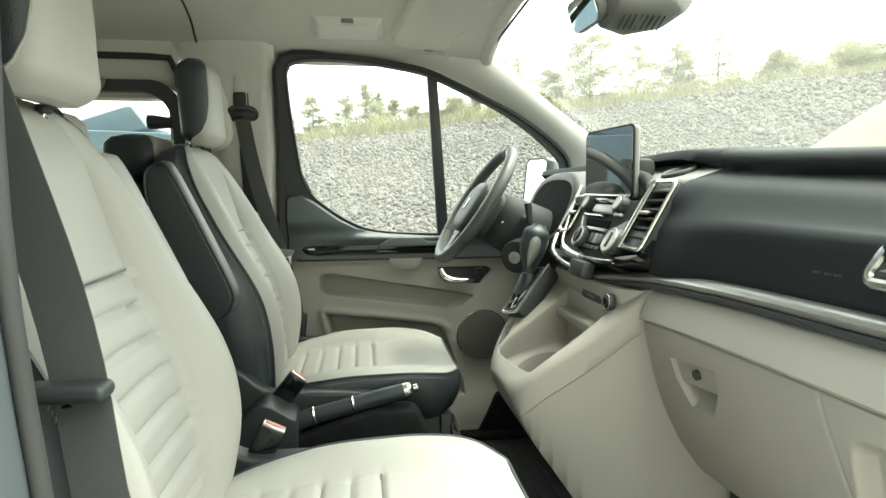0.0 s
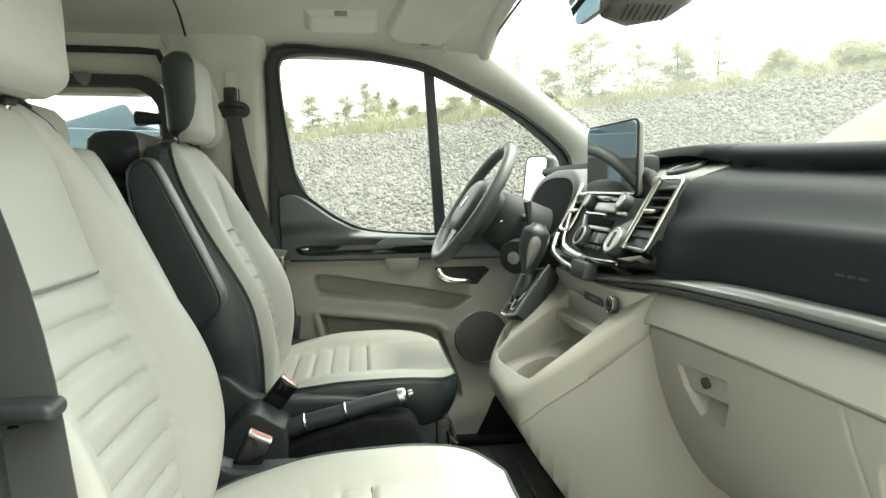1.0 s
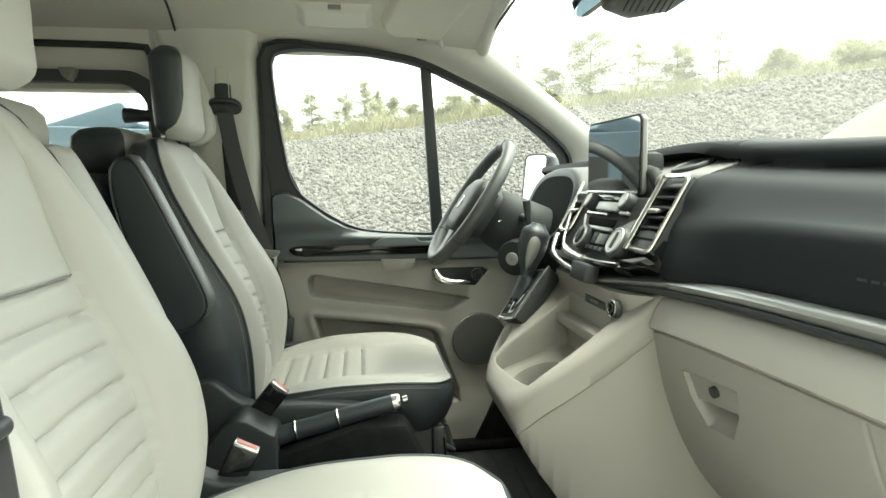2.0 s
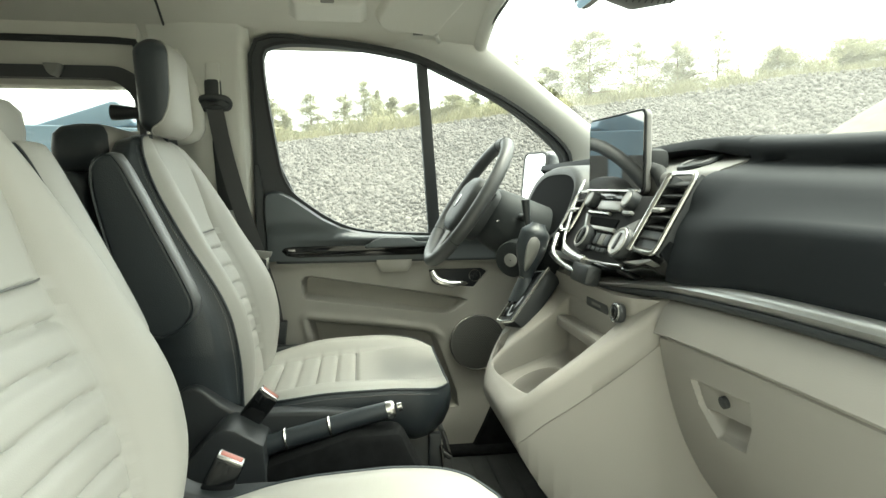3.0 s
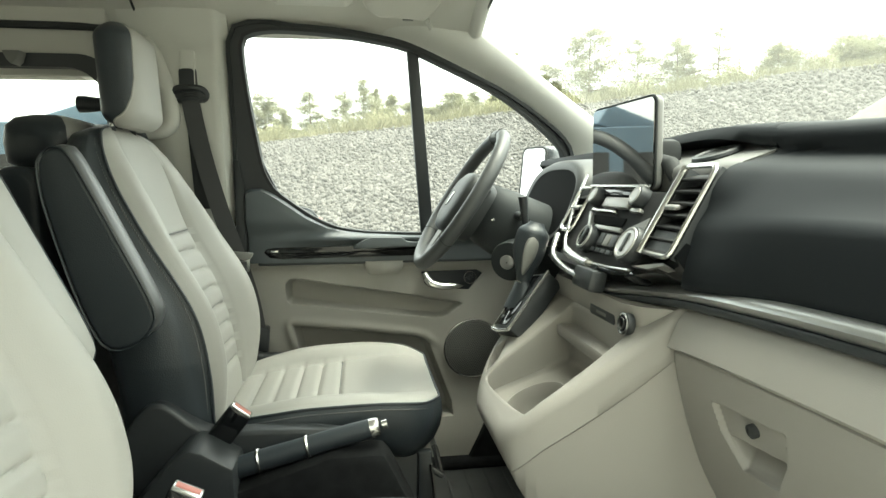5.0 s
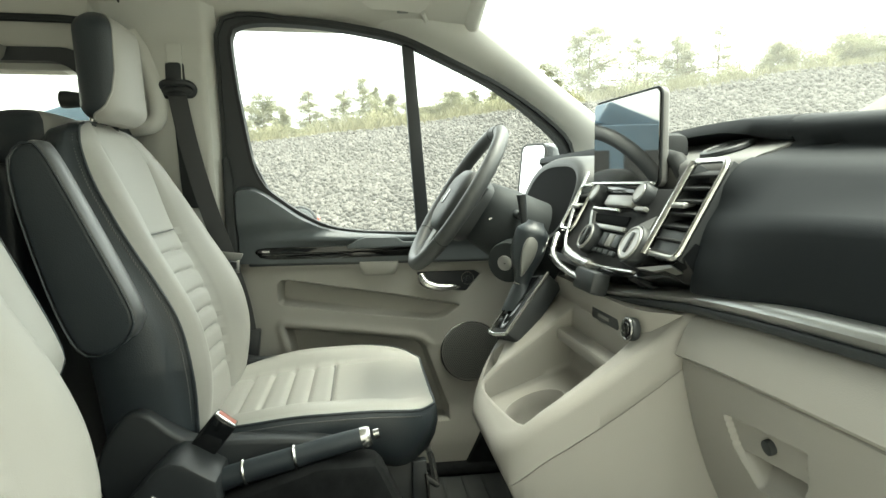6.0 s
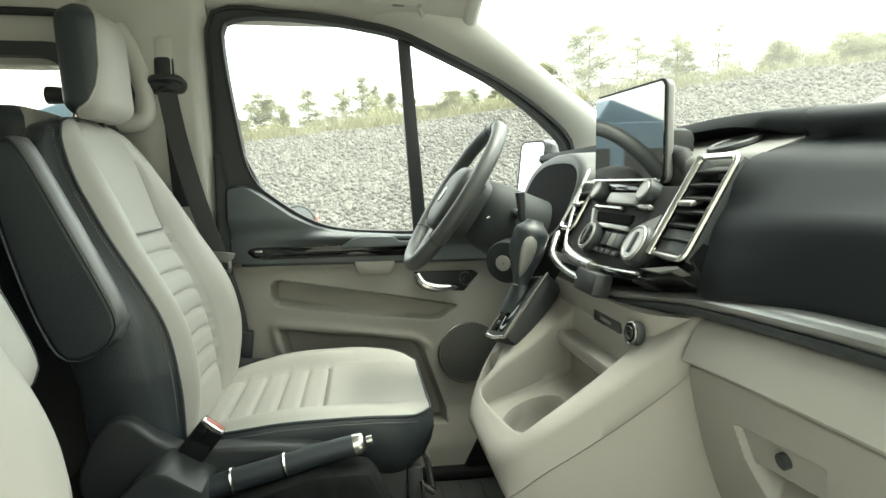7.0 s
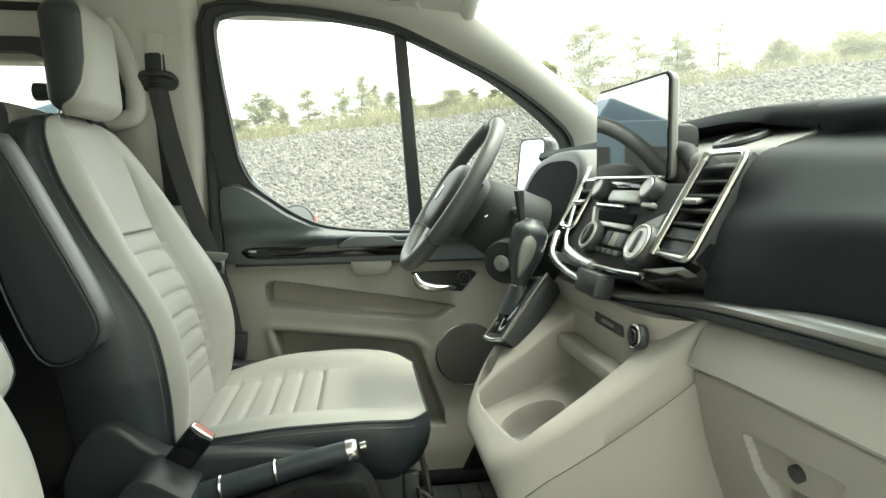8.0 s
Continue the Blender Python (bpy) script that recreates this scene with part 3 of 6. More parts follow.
# sill, footwell and bulkhead
tagged(part("trim_sill_driver", box((-0.1, 0.815, 0.015), (1.3, 0.08, 0.03), 0.01), CARPET), "black door sill trim", "sill", kind="structure")
tagged(part("trim_sill_passenger", box((-0.1, -0.83, 0.0), (1.1, 0.08, 0.04), 0.01), BLACK), "black door sill", "sill", kind="structure")
tagged(part("wall_bulkhead", box((0.80, 0, 0.45), (0.05, 1.7, 0.95), 0.01), CARPET), "black carpeted bulkhead in the footwell", "bulkhead", kind="structure")
tagged(part("wall_footwell_driver", prism([(0.075, 0.0), (0.80, 0.0), (0.80, 0.9), (0.45, 0.9), (0.47, 0.35), (0.30, 0.24), (0.155, 0.16)], "y", 0.80, 0.85, 0.008), CARPET), "black carpeted footwell side", "trim", kind="structure")
tagged(part("wall_footwell_passenger", prism([(0.45, 0.0), (0.80, 0.0), (0.80, 0.9), (0.45, 0.9)], "y", -0.86, -0.82, 0.008), BEIGE), "beige footwell side trim", "trim", kind="structure")

# windscreen
def windscreen(u, v):
    yy = (u - 0.5) * 2
    x0, z0 = 0.12 - 0.02 * yy * yy, 1.40 - 0.06 * yy ** 2
    x1, z1 = 0.82 - 0.14 * yy * yy, 0.94
    return (x0 + (x1 - x0) * v, yy * (0.742 + 0.05 * v), z0 + (z1 - z0) * v + 0.03 * math.sin(math.pi * v))


bm = bmesh.new()
g = [[bm.verts.new(windscreen(i / 20, j / 12)) for i in range(21)] for j in range(13)]
for j in range(12):
    for i in range(20):
        bm.faces.new((g[j][i], g[j][i + 1], g[j + 1][i + 1], g[j + 1][i]))
screen = tagged(part("window_windscreen", bm, SCREEN_GLASS), "slightly dusty windscreen with painted glare haze", "windscreen", kind="structure")
screen.visible_shadow = False
part("header_seal", tube([(windscreen(k / 20, 0)[0] + 0.002, windscreen(k / 20, 0)[1], windscreen(k / 20, 0)[2] + 0.004) for k in range(21)], 0.004, 8), BLACK, screen)

tagged(part("trim_header", tube([(0.098, y, ceiling_z(0.098, y) + 0.012) for y in [-0.76 + 1.52 * k / 40 for k in range(41)]], 0.024, 14), PILLAR), "light grey trim along the windscreen header", "trim", kind="structure")

# sun visor, grab handle and camera housing
visor = thing("sun_visor", "light grey sun visor folded against the headliner", "sun visor")
VISOR_BACK = [(0.20, -0.170), (0.436, -0.188), (0.551, -0.204), (0.63, -0.224), (0.66, -0.216), (0.685, -0.182), (0.70, -0.130)]
VISOR_FRONT = [(0.20, 0.050), (0.37, 0.033), (0.543, 0.003), (0.66, -0.030), (0.69, -0.050), (0.70, -0.080)]


def visor_sheet(u, v):
    y = 0.20 + 0.50 * v
    a, b = lerp_table(VISOR_BACK, y), lerp_table(VISOR_FRONT, y)
    x = a + (b - a) * u
    rim = min(smooth(0, 0.06, u), smooth(1, 0.94, u), smooth(1, 0.97, v))
    return (x, y, ceiling_z(x, y) - 0.010 - 0.014 * rim)


part("panel", shell(visor_sheet, 40, 60, (0, 0, 0.012)), LINER, visor, sharp=60)
part("clip_notch", box((-0.098, 0.697, 1.347), (0.030, 0.012, 0.010), 0.002), GREY_TRAY, visor)
part("pivot", tube([(-0.045, 0.70, 1.345), (-0.03, 0.745, 1.335), (-0.03, 0.76, 1.35)], 0.007, 8), PILLAR, visor)
grab = thing("grab_handle", "light grey fold-away grab handle on the roof rail", "grab handle")


def grab_sheet(u, v):
    x, y = -0.458 + 0.210 * u, 0.560 + 0.106 * v
    rim = min(smooth(0, 0.10, u), smooth(1, 0.90, u), smooth(0, 0.14, v), smooth(1, 0.86, v))
    return (x + 0.010 * (v - 0.5) * (u - 0.5), y, ceiling_z(x, y) - 0.002 - 0.017 * rim)


part("grip", shell(grab_sheet, 36, 24, (0, 0, 0.010)), PILLAR, grab, sharp=60)
part("notch", box((-0.352, 0.564, ceiling_z(-0.352, 0.564) - 0.010), (0.036, 0.014, 0.012), 0.003), GREY_TRAY, grab)


housing = thing("mirror_housing", "grey sensor housing under the windscreen header", "sensor housing")
bm = loft([[(0.20 + 0.19 * s, 0.02 + 0.075 * c * w, 1.288 + h + 0.05 * w * sn) for c, sn in [(math.cos(a), math.sin(a)) for a in [2 * math.pi * k / 20 for k in range(20)]]] for s, w, h in ((0, 0.55, 0.02), (0.05, 0.85, 0.006), (0.3, 1.0, 0), (0.7, 0.95, 0.012), (0.95, 0.7, 0.03), (1.0, 0.4, 0.04))])
part("shell", bm, HOUSING_GREY, housing, "grey plastic housing")
for k in range(8):
    part("slot", box((0.222 + 0.0125 * k, -0.024, 1.2505), (0.0032, 0.044, 0.003), 0.001, pose(0, 0, 0, -27, 0, 0)), HOOD_GREY, housing)
part("stem", tube([(0.33, 0.02, 1.30), (0.26, 0.03, 1.36)], 0.025, 10), DASH, housing)
rv = thing("rear_view_mirror", "interior rear view mirror with black frame", "mirror")
RVM = Matrix.Translation((0.185, 0.071, 1.30)) @ pose(0, 0, 0, 0, -20, 0)
bm = prism(rounded(-0.076, -0.037, 0.076, 0.037, 0.022), "x", -0.012, 0.014, 0.008)
bmesh.ops.transform(bm, matrix=RVM, verts=bm.verts)
part("frame", bm, HOUSING_GREY, rv)
bm = prism(rounded(-0.072, -0.034, 0.072, 0.034, 0.02), "x", -0.0145, -0.0125, 0.0)
bmesh.ops.transform(bm, matrix=RVM, verts=bm.verts)
part("glass", bm, MIRROR, rv, "mirror glass")
part("arm", tube([(0.19, 0.10, 1.31), (0.24, 0.06, 1.32)], 0.008, 8), DASH, rv)


# ---- seats ----
YC = 0.43
XC = [(0.40, -0.545), (0.535, -0.566), (0.65, -0.596), (0.79, -0.665), (0.90, -0.694), (0.97, -0.716), (1.02, -0.75)]
HW = [(0.38, 0.215), (0.43, 0.235), (0.55, 0.247), (0.70, 0.243), (0.80, 0.234), (0.88, 0.221), (0.93, 0.208), (0.97, 0.192), (0.995, 0.168), (1.012, 0.132), (1.02, 0.08)]
EDGE = [(0.40, 0.0), (0.62, 0.017), (0.72, 0.013), (0.80, 0.0), (0.86, -0.016), (0.92, -0.026), (0.97, -0.020), (1.02, 0.0)]
BOL = [(0.38, 0.008), (0.45, 0.030), (0.53, 0.047), (0.60, 0.053), (0.70, 0.052), (0.82, 0.045), (0.92, 0.02), (0.98, 0.006), (1.02, 0.0)]


def blur_table(table, s, w=0.035):
    return sum(lerp_table(table, s + w * k) for k in (-1, -0.5, 0, 0.5, 1)) / 5


def back_front(u, z):
    """Front of a backrest at u in -1..1 across and height z: forward and side."""
    hw = lerp_table(HW, z)
    y = hw * u
    x = blur_table(XC, z)
    a = abs(u)
    x += blur_table(BOL, z) * 1.12 * (smooth(0.48, 0.76, a) - 1.12 * smooth(0.82, 1.0, a)) - 0.012 * smooth(0.9, 1.0, a)
    x += blur_table(EDGE, z) * smooth(0.70, 1.0, a)
    if a < 0.58:
        x += 0.008 * (1 - (a / 0.58) ** 2) * 0.4
        if 0.44 < z < 0.79:
            zr = z + 0.007 * (a / 0.56) ** 2 * smooth(0.79, 0.72, z)
            ph = ((0.79 - zr) / 0.0455) % 1.0
            x -= 0.012 * abs(2 * ph - 1) ** 4.5 * smooth(0.56, 0.47, a)
    x -= 0.010 * math.exp(-((a - 0.54) / 0.022) ** 2) * (0.25 + 0.75 * smooth(0.99, 0.90, z))
    return x, y


def make_seat():
    seat = thing("front_seat", "cream and black leather van seat with ribbed centre panels", "car seat", "front seats")
    zs = [0.385 + 0.615 * (k / 150) for k in range(151)] + [1.003, 1.006, 1.009, 1.012, 1.015, 1.0175, 1.02]
    us = [-0.92 + 1.84 * k / 64 for k in range(65)]
    bm = bmesh.new()
    rows = []
    for z in zs:
        row = []
        for u in us:
            x, y = back_front(u, z)
            x -= 0.012 * smooth(0.985, 1.02, z) ** 2
            row.append(bm.verts.new((x, YC + y, z)))
        rows.append(row)
    for r, q in zip(rows, rows[1:]):
        for i in range(64):
            bm.faces.new((r[i], r[i + 1], q[i + 1], q[i]))
    edge = [((r[0].co.copy()), (r[-1].co.copy())) for r in rows]
    part("backrest_cover", bm, CREAM, seat, "cream ribbed leather front", sharp=70)
    bm = bmesh.new()
    rows = []
    for z, (a, b) in zip(zs, edge):
        th = lerp_table([(0.38, 0.16), (0.7, 0.135), (0.95, 0.09), (1.0, 0.06), (1.02, 0.02)], z)
        xb = blur_table(XC, z) - th
        hw = lerp_table(HW, z)
        fade = 0.012 * smooth(0.985, 1.02, z) ** 2
        pts = []
        for u in (-0.92, -0.95, -0.98, -1.0):
            x, y = back_front(u, z)
            pts.append((x - fade, YC + y))
        xs_ = pts[-1][0]
        for k in range(1, 9):
            t = k / 8
            pts.append((xs_ + (xb + 0.03 - xs_) * t, YC - hw - 0.012 * math.sin(math.pi * t) * smooth(1.0, 0.9, z)))
        for k in range(1, 4):
            a = math.pi / 2 * k / 3
            pts.append((xb + 0.03 - 0.03 * math.sin(a), YC - hw + 0.03 * (1 - math.cos(a)) * hw / 0.25))
        pts += [(x, 2 * YC - y) for x, y in reversed(pts)]
        row = [bm.verts.new((x, y, z)) for x, y in pts]
        rows.append(row)
    for r, q in zip(rows, rows[1:]):
        for i in range(len(r) - 1):
            bm.faces.new((r[i], q[i], q[i + 1], r[i + 1]))
    part("backrest_shell", bm, BLACK_LEATHER, seat, "black leather sides and back", sharp=70)
    for side in (0, 1):
        pts = [e[side] + Vector((0.002, 0, 0)) for e in edge[::4]]
        part("piping", tube(pts, 0.0032, 6), BLACK_LEATHER if side else BLACK_LEATHER, seat)
        st = [box(tuple(pts[i].lerp(pts[i + 1], f) + Vector((-0.010, -0.0035 if side == 0 else 0.0035, 0))), (0.0015, 0.0015, 0.006)) for i in range(len(pts) - 3) for f in (0, 0.33, 0.66)]
        tagged(part("stitches", merge(*st), STITCH, seat), kind="stuff")
    seam = [Vector((back_front(u, 0.79)[0] + 0.0015, YC + back_front(u, 0.79)[1], 0.79)) for u in [-0.54 + 1.08 * k / 20 for k in range(21)]]
    part("seam", tube(seam, 0.0015, 6), STITCH, seat)

    # cushion
    XF, XB = -0.075, -0.60

    def cushion_top(u, v):
        """u across -1..1, v from the back 0 to the front 1."""
        x = XB + (XF - XB) * v
        hw = blur_table([(0, 0.185), (0.12, 0.215), (0.35, 0.240), (0.7, 0.245), (0.85, 0.240), (0.92, 0.228), (0.965, 0.207), (0.988, 0.182), (1, 0.150)], v, 0.03)
        a = abs(u)
        z = blur_table([(0, 0.395), (0.2, 0.408), (0.5, 0.424), (0.75, 0.433), (0.9, 0.437), (1, 0.430)], v, 0.05)
        b = blur_table([(0, 0.0), (0.15, 0.022), (0.4, 0.036), (0.75, 0.026), (0.9, 0.010), (1, 0)], v, 0.08)
        z += b * (smooth(0.60, 0.82, a) - 0.25 * smooth(0.86, 1.0, a)) - 0.003 * smooth(0.88, 1.0, a)
        z -= 0.003 * math.exp(-((a - 0.63) / 0.03) ** 2) * smooth(1.0, 0.8, v)
        if a < 0.66 and x < -0.285:
            ph = ((-0.295 - x) / 0.05) % 1.0
            z -= 0.010 * abs(2 * ph - 1) ** 5 * smooth(0.66, 0.60, a)
        return Vector((x, YC + 0.012 + hw * u, z))

    bm = bmesh.new()
    us2 = [-1 + 2 * k / 56 for k in range(57)]
    rows = [[bm.verts.new(cushion_top(u, k / 120)) for u in us2] for k in range(121)]
    for r, q in zip(rows, rows[1:]):
        for i in range(56):
            bm.faces.new((r[i], r[i + 1], q[i + 1], q[i]))
    rim = [r[0].co.copy() for r in rows[::4]] + [v.co.copy() for v in rows[-1][2:-2:3]] + [r[-1].co.copy() for r in rows[::-4]]
    part("cushion_cover", bm, CREAM, seat, "cream ribbed leather cushion top", sharp=70)
    loops = []
    for d, inn in ((0.0, 0.0), (0.010, -0.006), (0.035, -0.010), (0.065, -0.009), (0.095, -0.003), (0.118, 0.010), (0.128, 0.030), (0.13, 0.055)):
        lp = []
        for p in rim:
            c = Vector((-0.35, YC, p.z))
            o = (p - c).normalized() if (p - c).length else Vector()
            q = p - o * inn
            front = smooth(-0.25, -0.08, p.x)
            lp.append(Vector((q.x - 0.03 * front * (d / 0.13) ** 2, q.y, p.z - d * (0.80 + 0.20 * front))))
        loops.append(lp)
    part("cushion_side", loft(loops, cap=False), BLACK_LEATHER, seat, "black leather cushion border", sharp=70)
    part("cushion_piping", tube(rim, 0.003, 6), BLACK_LEATHER, seat)
    st = [box(tuple(rim[i].lerp(rim[i + 1], f) + Vector((0, -0.006 if rim[i].y < YC else 0.006, -0.010))), (0.006, 0.0015, 0.0015)) for i in range(len(rim) - 1) for f in (0, 0.33, 0.66)]
    tagged(part("stitches", merge(*st), STITCH, seat), kind="stuff")
    seam = [cushion_top(u, (-0.295 - XB) / (XF - XB)) + Vector((0, 0, 0.002)) for u in [-0.63 + 1.26 * k / 16 for k in range(17)]]
    part("seam", tube(seam, 0.002, 6), STITCH, seat)

    # base and side shields
    part("base", prism([(-0.60, 0.0), (-0.16, 0.0), (-0.13, 0.05), (-0.11, 0.33), (-0.60, 0.36)], "y", YC - 0.19, YC + 0.19, 0.015), BLACK, seat, "black seat base box")
    for s in (-1, 1):
        y = YC + s * 0.262
        outline = [(-0.70, 0.37), (-0.692, 0.415), (-0.672, 0.455), (-0.645, 0.484), (-0.617, 0.488), (-0.592, 0.470), (-0.565, 0.446), (-0.52, 0.426), (-0.44, 0.425), (-0.34, 0.420), (-0.27, 0.405), (-0.245, 0.37), (-0.26, 0.325), (-0.36, 0.30), (-0.55, 0.29), (-0.67, 0.31)]
        part("side_shield", prism([(p.x, p.y) for p in curve_points([(*p, 0) for p in outline], 72, closed=True)], "y", y - 0.016, y + 0.03, 0.008, 3), BLACK, seat, "black plastic seat side shield")
    part("slide_bar", tube([(-0.12, YC - 0.14, 0.28), (-0.07, YC - 0.14, 0.24), (-0.065, YC, 0.235), (-0.07, YC + 0.14, 0.24), (-0.12, YC + 0.14, 0.28)], 0.008, 8), DARK_METAL, seat, "metal seat slide bar")

    part("latch_post", box((-0.112, YC - 0.19, 0.25), (0.030, 0.022, 0.15), 0.004), BLACK, seat, "black seat latch post")
    part("latch_clip", tube(curve_points([(-0.10, YC - 0.204, 0.30), (-0.094, YC - 0.204, 0.24), (-0.092, YC - 0.204, 0.19), (-0.10, YC - 0.204, 0.175), (-0.125, YC - 0.204, 0.172)], 16), 0.004, 8), CHROME, seat, "steel latch wire")

    # headrest
    hr = thing("headrest", "", "")
    hr.parent = seat
    XB2, XF2 = -0.788, -0.694

    zz = [1.020 + 0.216 * (0.5 - 0.5 * math.cos(math.pi * k / 44)) for k in range(45)]

    def cut(z):
        """Where along the outline the cream front ends."""
        return lerp_table([(1.02, 1.35), (1.035, 1.05), (1.05, 0.84), (1.08, 0.64), (1.12, 0.52), (1.236, 0.44)], z)

    front_bm, full = bmesh.new(), bmesh.new()
    fl, bl = [], []
    for z in zz:
        t = (z - 1.020) / 0.216
        e = abs(2 * t - 1)
        hw = 0.097 * (1 - 0.30 * max(0.0, (e - 0.66) / 0.34) ** 2.6) * (1 - 0.06 * t)
        dx = 0.5 * (XF2 - XB2) * (1 - 0.60 * max(0.0, (e - 0.66) / 0.34) ** 2.6)
        cx = (XF2 + XB2) / 2 + 0.012 * (1 - t)

        def at(a):
            c, s = math.cos(a), math.sin(a)
            return (cx + dx * math.copysign(abs(c) ** 0.75, c), YC + 0.006 + hw * math.copysign(abs(s) ** 0.62, s), z)
        ca = cut(z) * math.pi / 2
        fl.append([at(-ca + 2 * ca * k / 28) for k in range(29)])
        bl.append([at(ca + (2 * math.pi - 2 * ca) * k / 28) for k in range(29)])
    loft(fl, closed=False, bm=front_bm)
    loft(bl, closed=False, bm=full)
    for k in (0, -1):
        for bmx, src in ((front_bm, fl), (full, bl)):
            vs_ = [bmx.verts.new(p) for p in src[k]]
            bmx.faces.new(vs_)
    for side in (0, -1):
        part("headrest_piping", tube([Vector(r[side]) for r in fl], 0.0022, 6), CREAM, hr)
    part("pad", front_bm, CREAM, hr, "cream leather headrest front", sharp=70)
    part("pad_back", full, BLACK_LEATHER, hr, "black leather headrest back", sharp=70)
    for s in (-1, 1):
        part("post", tube([(-0.765, YC + s * 0.058, 0.985), (-0.742, YC + s * 0.058, 1.06)], 0.0055, 10), CHROME, hr, "chrome headrest post")
        part("collar", disc((-0.757, YC + s * 0.058, 1.016), 0.0105, 0.012, (0, 0, 1), 20, 0.003), BLACK, hr)
    return seat


driver_seat = make_seat()
passenger_seat = copy_thing(driver_seat, pose(0, -0.862, 0))
LEAN = pose(-0.70, 0, 0.95) @ pose(0, 0, 0, 0, 2.2, 0) @ pose(0.70, 0, -0.95)
for ch in passenger_seat.children:
    if ch.data and ch.data.name in ("backrest_cover", "backrest_shell", "piping", "piping.001", "stitches", "stitches.001", "seam"):
        ch.matrix_local = LEAN
    if ch.name.startswith("headrest"):
        ch.location.x += 0.022
        ch.location.z -= 0.004


def armrest(seat, side, parent_y, dx, reach, front_mat, front_label, half=0.027):
    """A folded-up armrest pad beside the backrest; side -1 or 1."""
    y0 = parent_y + side * reach
    prof = [(-0.715, 0.952), (-0.693, 0.964), (-0.669, 0.941), (-0.61, 0.815), (-0.555, 0.69), (-0.553, 0.65), (-0.58, 0.618), (-0.62, 0.606), (-0.648, 0.63), (-0.682, 0.72), (-0.717, 0.86), (-0.724, 0.93)]
    pts = [(p.x + dx, p.y) for p in curve_points([(*p, 0) for p in prof], 48, closed=True)]
    bm = prism(pts, "y", y0 - half, y0 + half, 0.012, 4, 40)
    wide = half / 0.027
    front = curve_points([(-0.709, 0, 0.957), (-0.693, 0, 0.965), (-0.671, 0, 0.944), (-0.61, 0, 0.815), (-0.555, 0, 0.69), (-0.553, 0, 0.655), (-0.574, 0, 0.622)], 40)
    rows = []
    for k, p in enumerate(front):
        d = (front[min(k + 1, 39)] - front[max(k - 1, 0)]).normalized()
        out = Vector((-d.z, 0, d.x))
        lift = smooth(0, 0.08, k / 39) * smooth(1.0, 0.94, k / 39)
        rows.append([(p.x + dx + out.x * o * lift - (1 - lift) * 0.004 * out.x, y0 + s * wide, p.z + out.z * o * lift - (1 - lift) * 0.004 * out.z) for s, o in ((-0.023, -0.006), (-0.0245, 0.001), (-0.020, 0.005), (-0.010, 0.0072), (0, 0.008), (0.011, 0.0072), (0.020, 0.005), (0.025, 0.001), (0.024, -0.006))])
    part("armrest_front", loft(rows), front_mat, seat, front_label, sharp=70)
    part("armrest", bm, BLACK_LEATHER, seat, "folded-up black leather armrest", sharp=60)
    for s in (-1, 1):
        part("armrest_piping", tube([(u, y0 + s * (half - 0.0005), v) for u, v in pts], 0.002, 5, closed=True), BLACK_LEATHER, seat)


armrest(driver_seat, -1, YC, -0.055, 0.291, SHEEN_LEATHER, "black leather armrest front with sheen put into its colour")
armrest(passenger_seat, 1, YC, -0.066, 0.290, CREAM, "cream leather armrest front", 0.040)
part("coat_hook", tube([(-0.965, 0.725, 1.112), (-0.95, 0.725, 1.112), (-0.91, 0.73, 1.112), (-0.86, 0.745, 1.112)], lambda s: 0.022 if s < 0.35 else 0.017, 12), BLACK, rear_wall, "black plug beside the window")


# ---- dashboard ----
dash = thing("dashboard", "black and beige van dashboard with centre stack", "dashboard")


def rise(y):
    return smooth(-0.2, -0.5, y)


def profile_sheet(y0, y1, ny, prof, back=(0.03, 0, -0.01), nv=40):
    """A sheet over y whose section is prof(y): points (x, z)."""
    cache = {}

    def fn(u, v):
        y = y0 + (y1 - y0) * u
        key = round(y, 5)
        if key not in cache:
            cache[key] = curve_points([(a, 0, b) for a, b in prof(y)], nv + 1)
        p = cache[key][round(v * nv)]
        return (p.x, y, p.z)
    return shell(fn, ny, nv, back)


def strip_point(y):
    return (0.158 + 0.042 * smooth(-0.06, -0.25, y), blur_table([(-0.83, 0.764), (-0.47, 0.757), (-0.28, 0.747), (-0.2, 0.739), (-0.12, 0.729), (-0.04, 0.720)], y, 0.06))


def roll_z(y):
    """Height of the rolled dash top."""
    return blur_table([(-0.83, 0.943), (-0.314, 0.967), (-0.243, 0.973), (-0.167, 0.980), (-0.058, 0.983), (0.065, 0.979), (0.3, 0.972), (0.83, 0.968)], y, 0.05)


def pad_profile(y):
    z = roll_z(y)
    k, e = rise(y), smooth(-0.42, -0.26, y)
    f = 0.012 * smooth(-0.31, -0.245, y)
    return [(0.80, z - 0.015), (0.55, z + 0.004), (0.38, z + 0.004), (0.33, z), (0.315, z - 0.012), (0.318, z - 0.026), (0.325, z - 0.034), (0.30, z - 0.044), (0.268 - f, 0.915 + 0.9 * (z - 0.972)), (0.245 - f, 0.888 + 0.7 * (z - 0.972)), (0.2265, 0.862 + 0.5 * (z - 0.972) + 0.006 * k), (0.2165, 0.8465 + 0.010 * k), (0.2115, 0.8385 + 0.010 * k), (0.2105 - 0.003 * e, 0.830 + 0.009 * k), (0.210 - 0.008 * e, 0.81 + 0.006 * k), (0.2105 - 0.016 * e, 0.785 + 0.006 * k), (0.214 - 0.022 * e, strip_point(y)[1] + 0.010)]


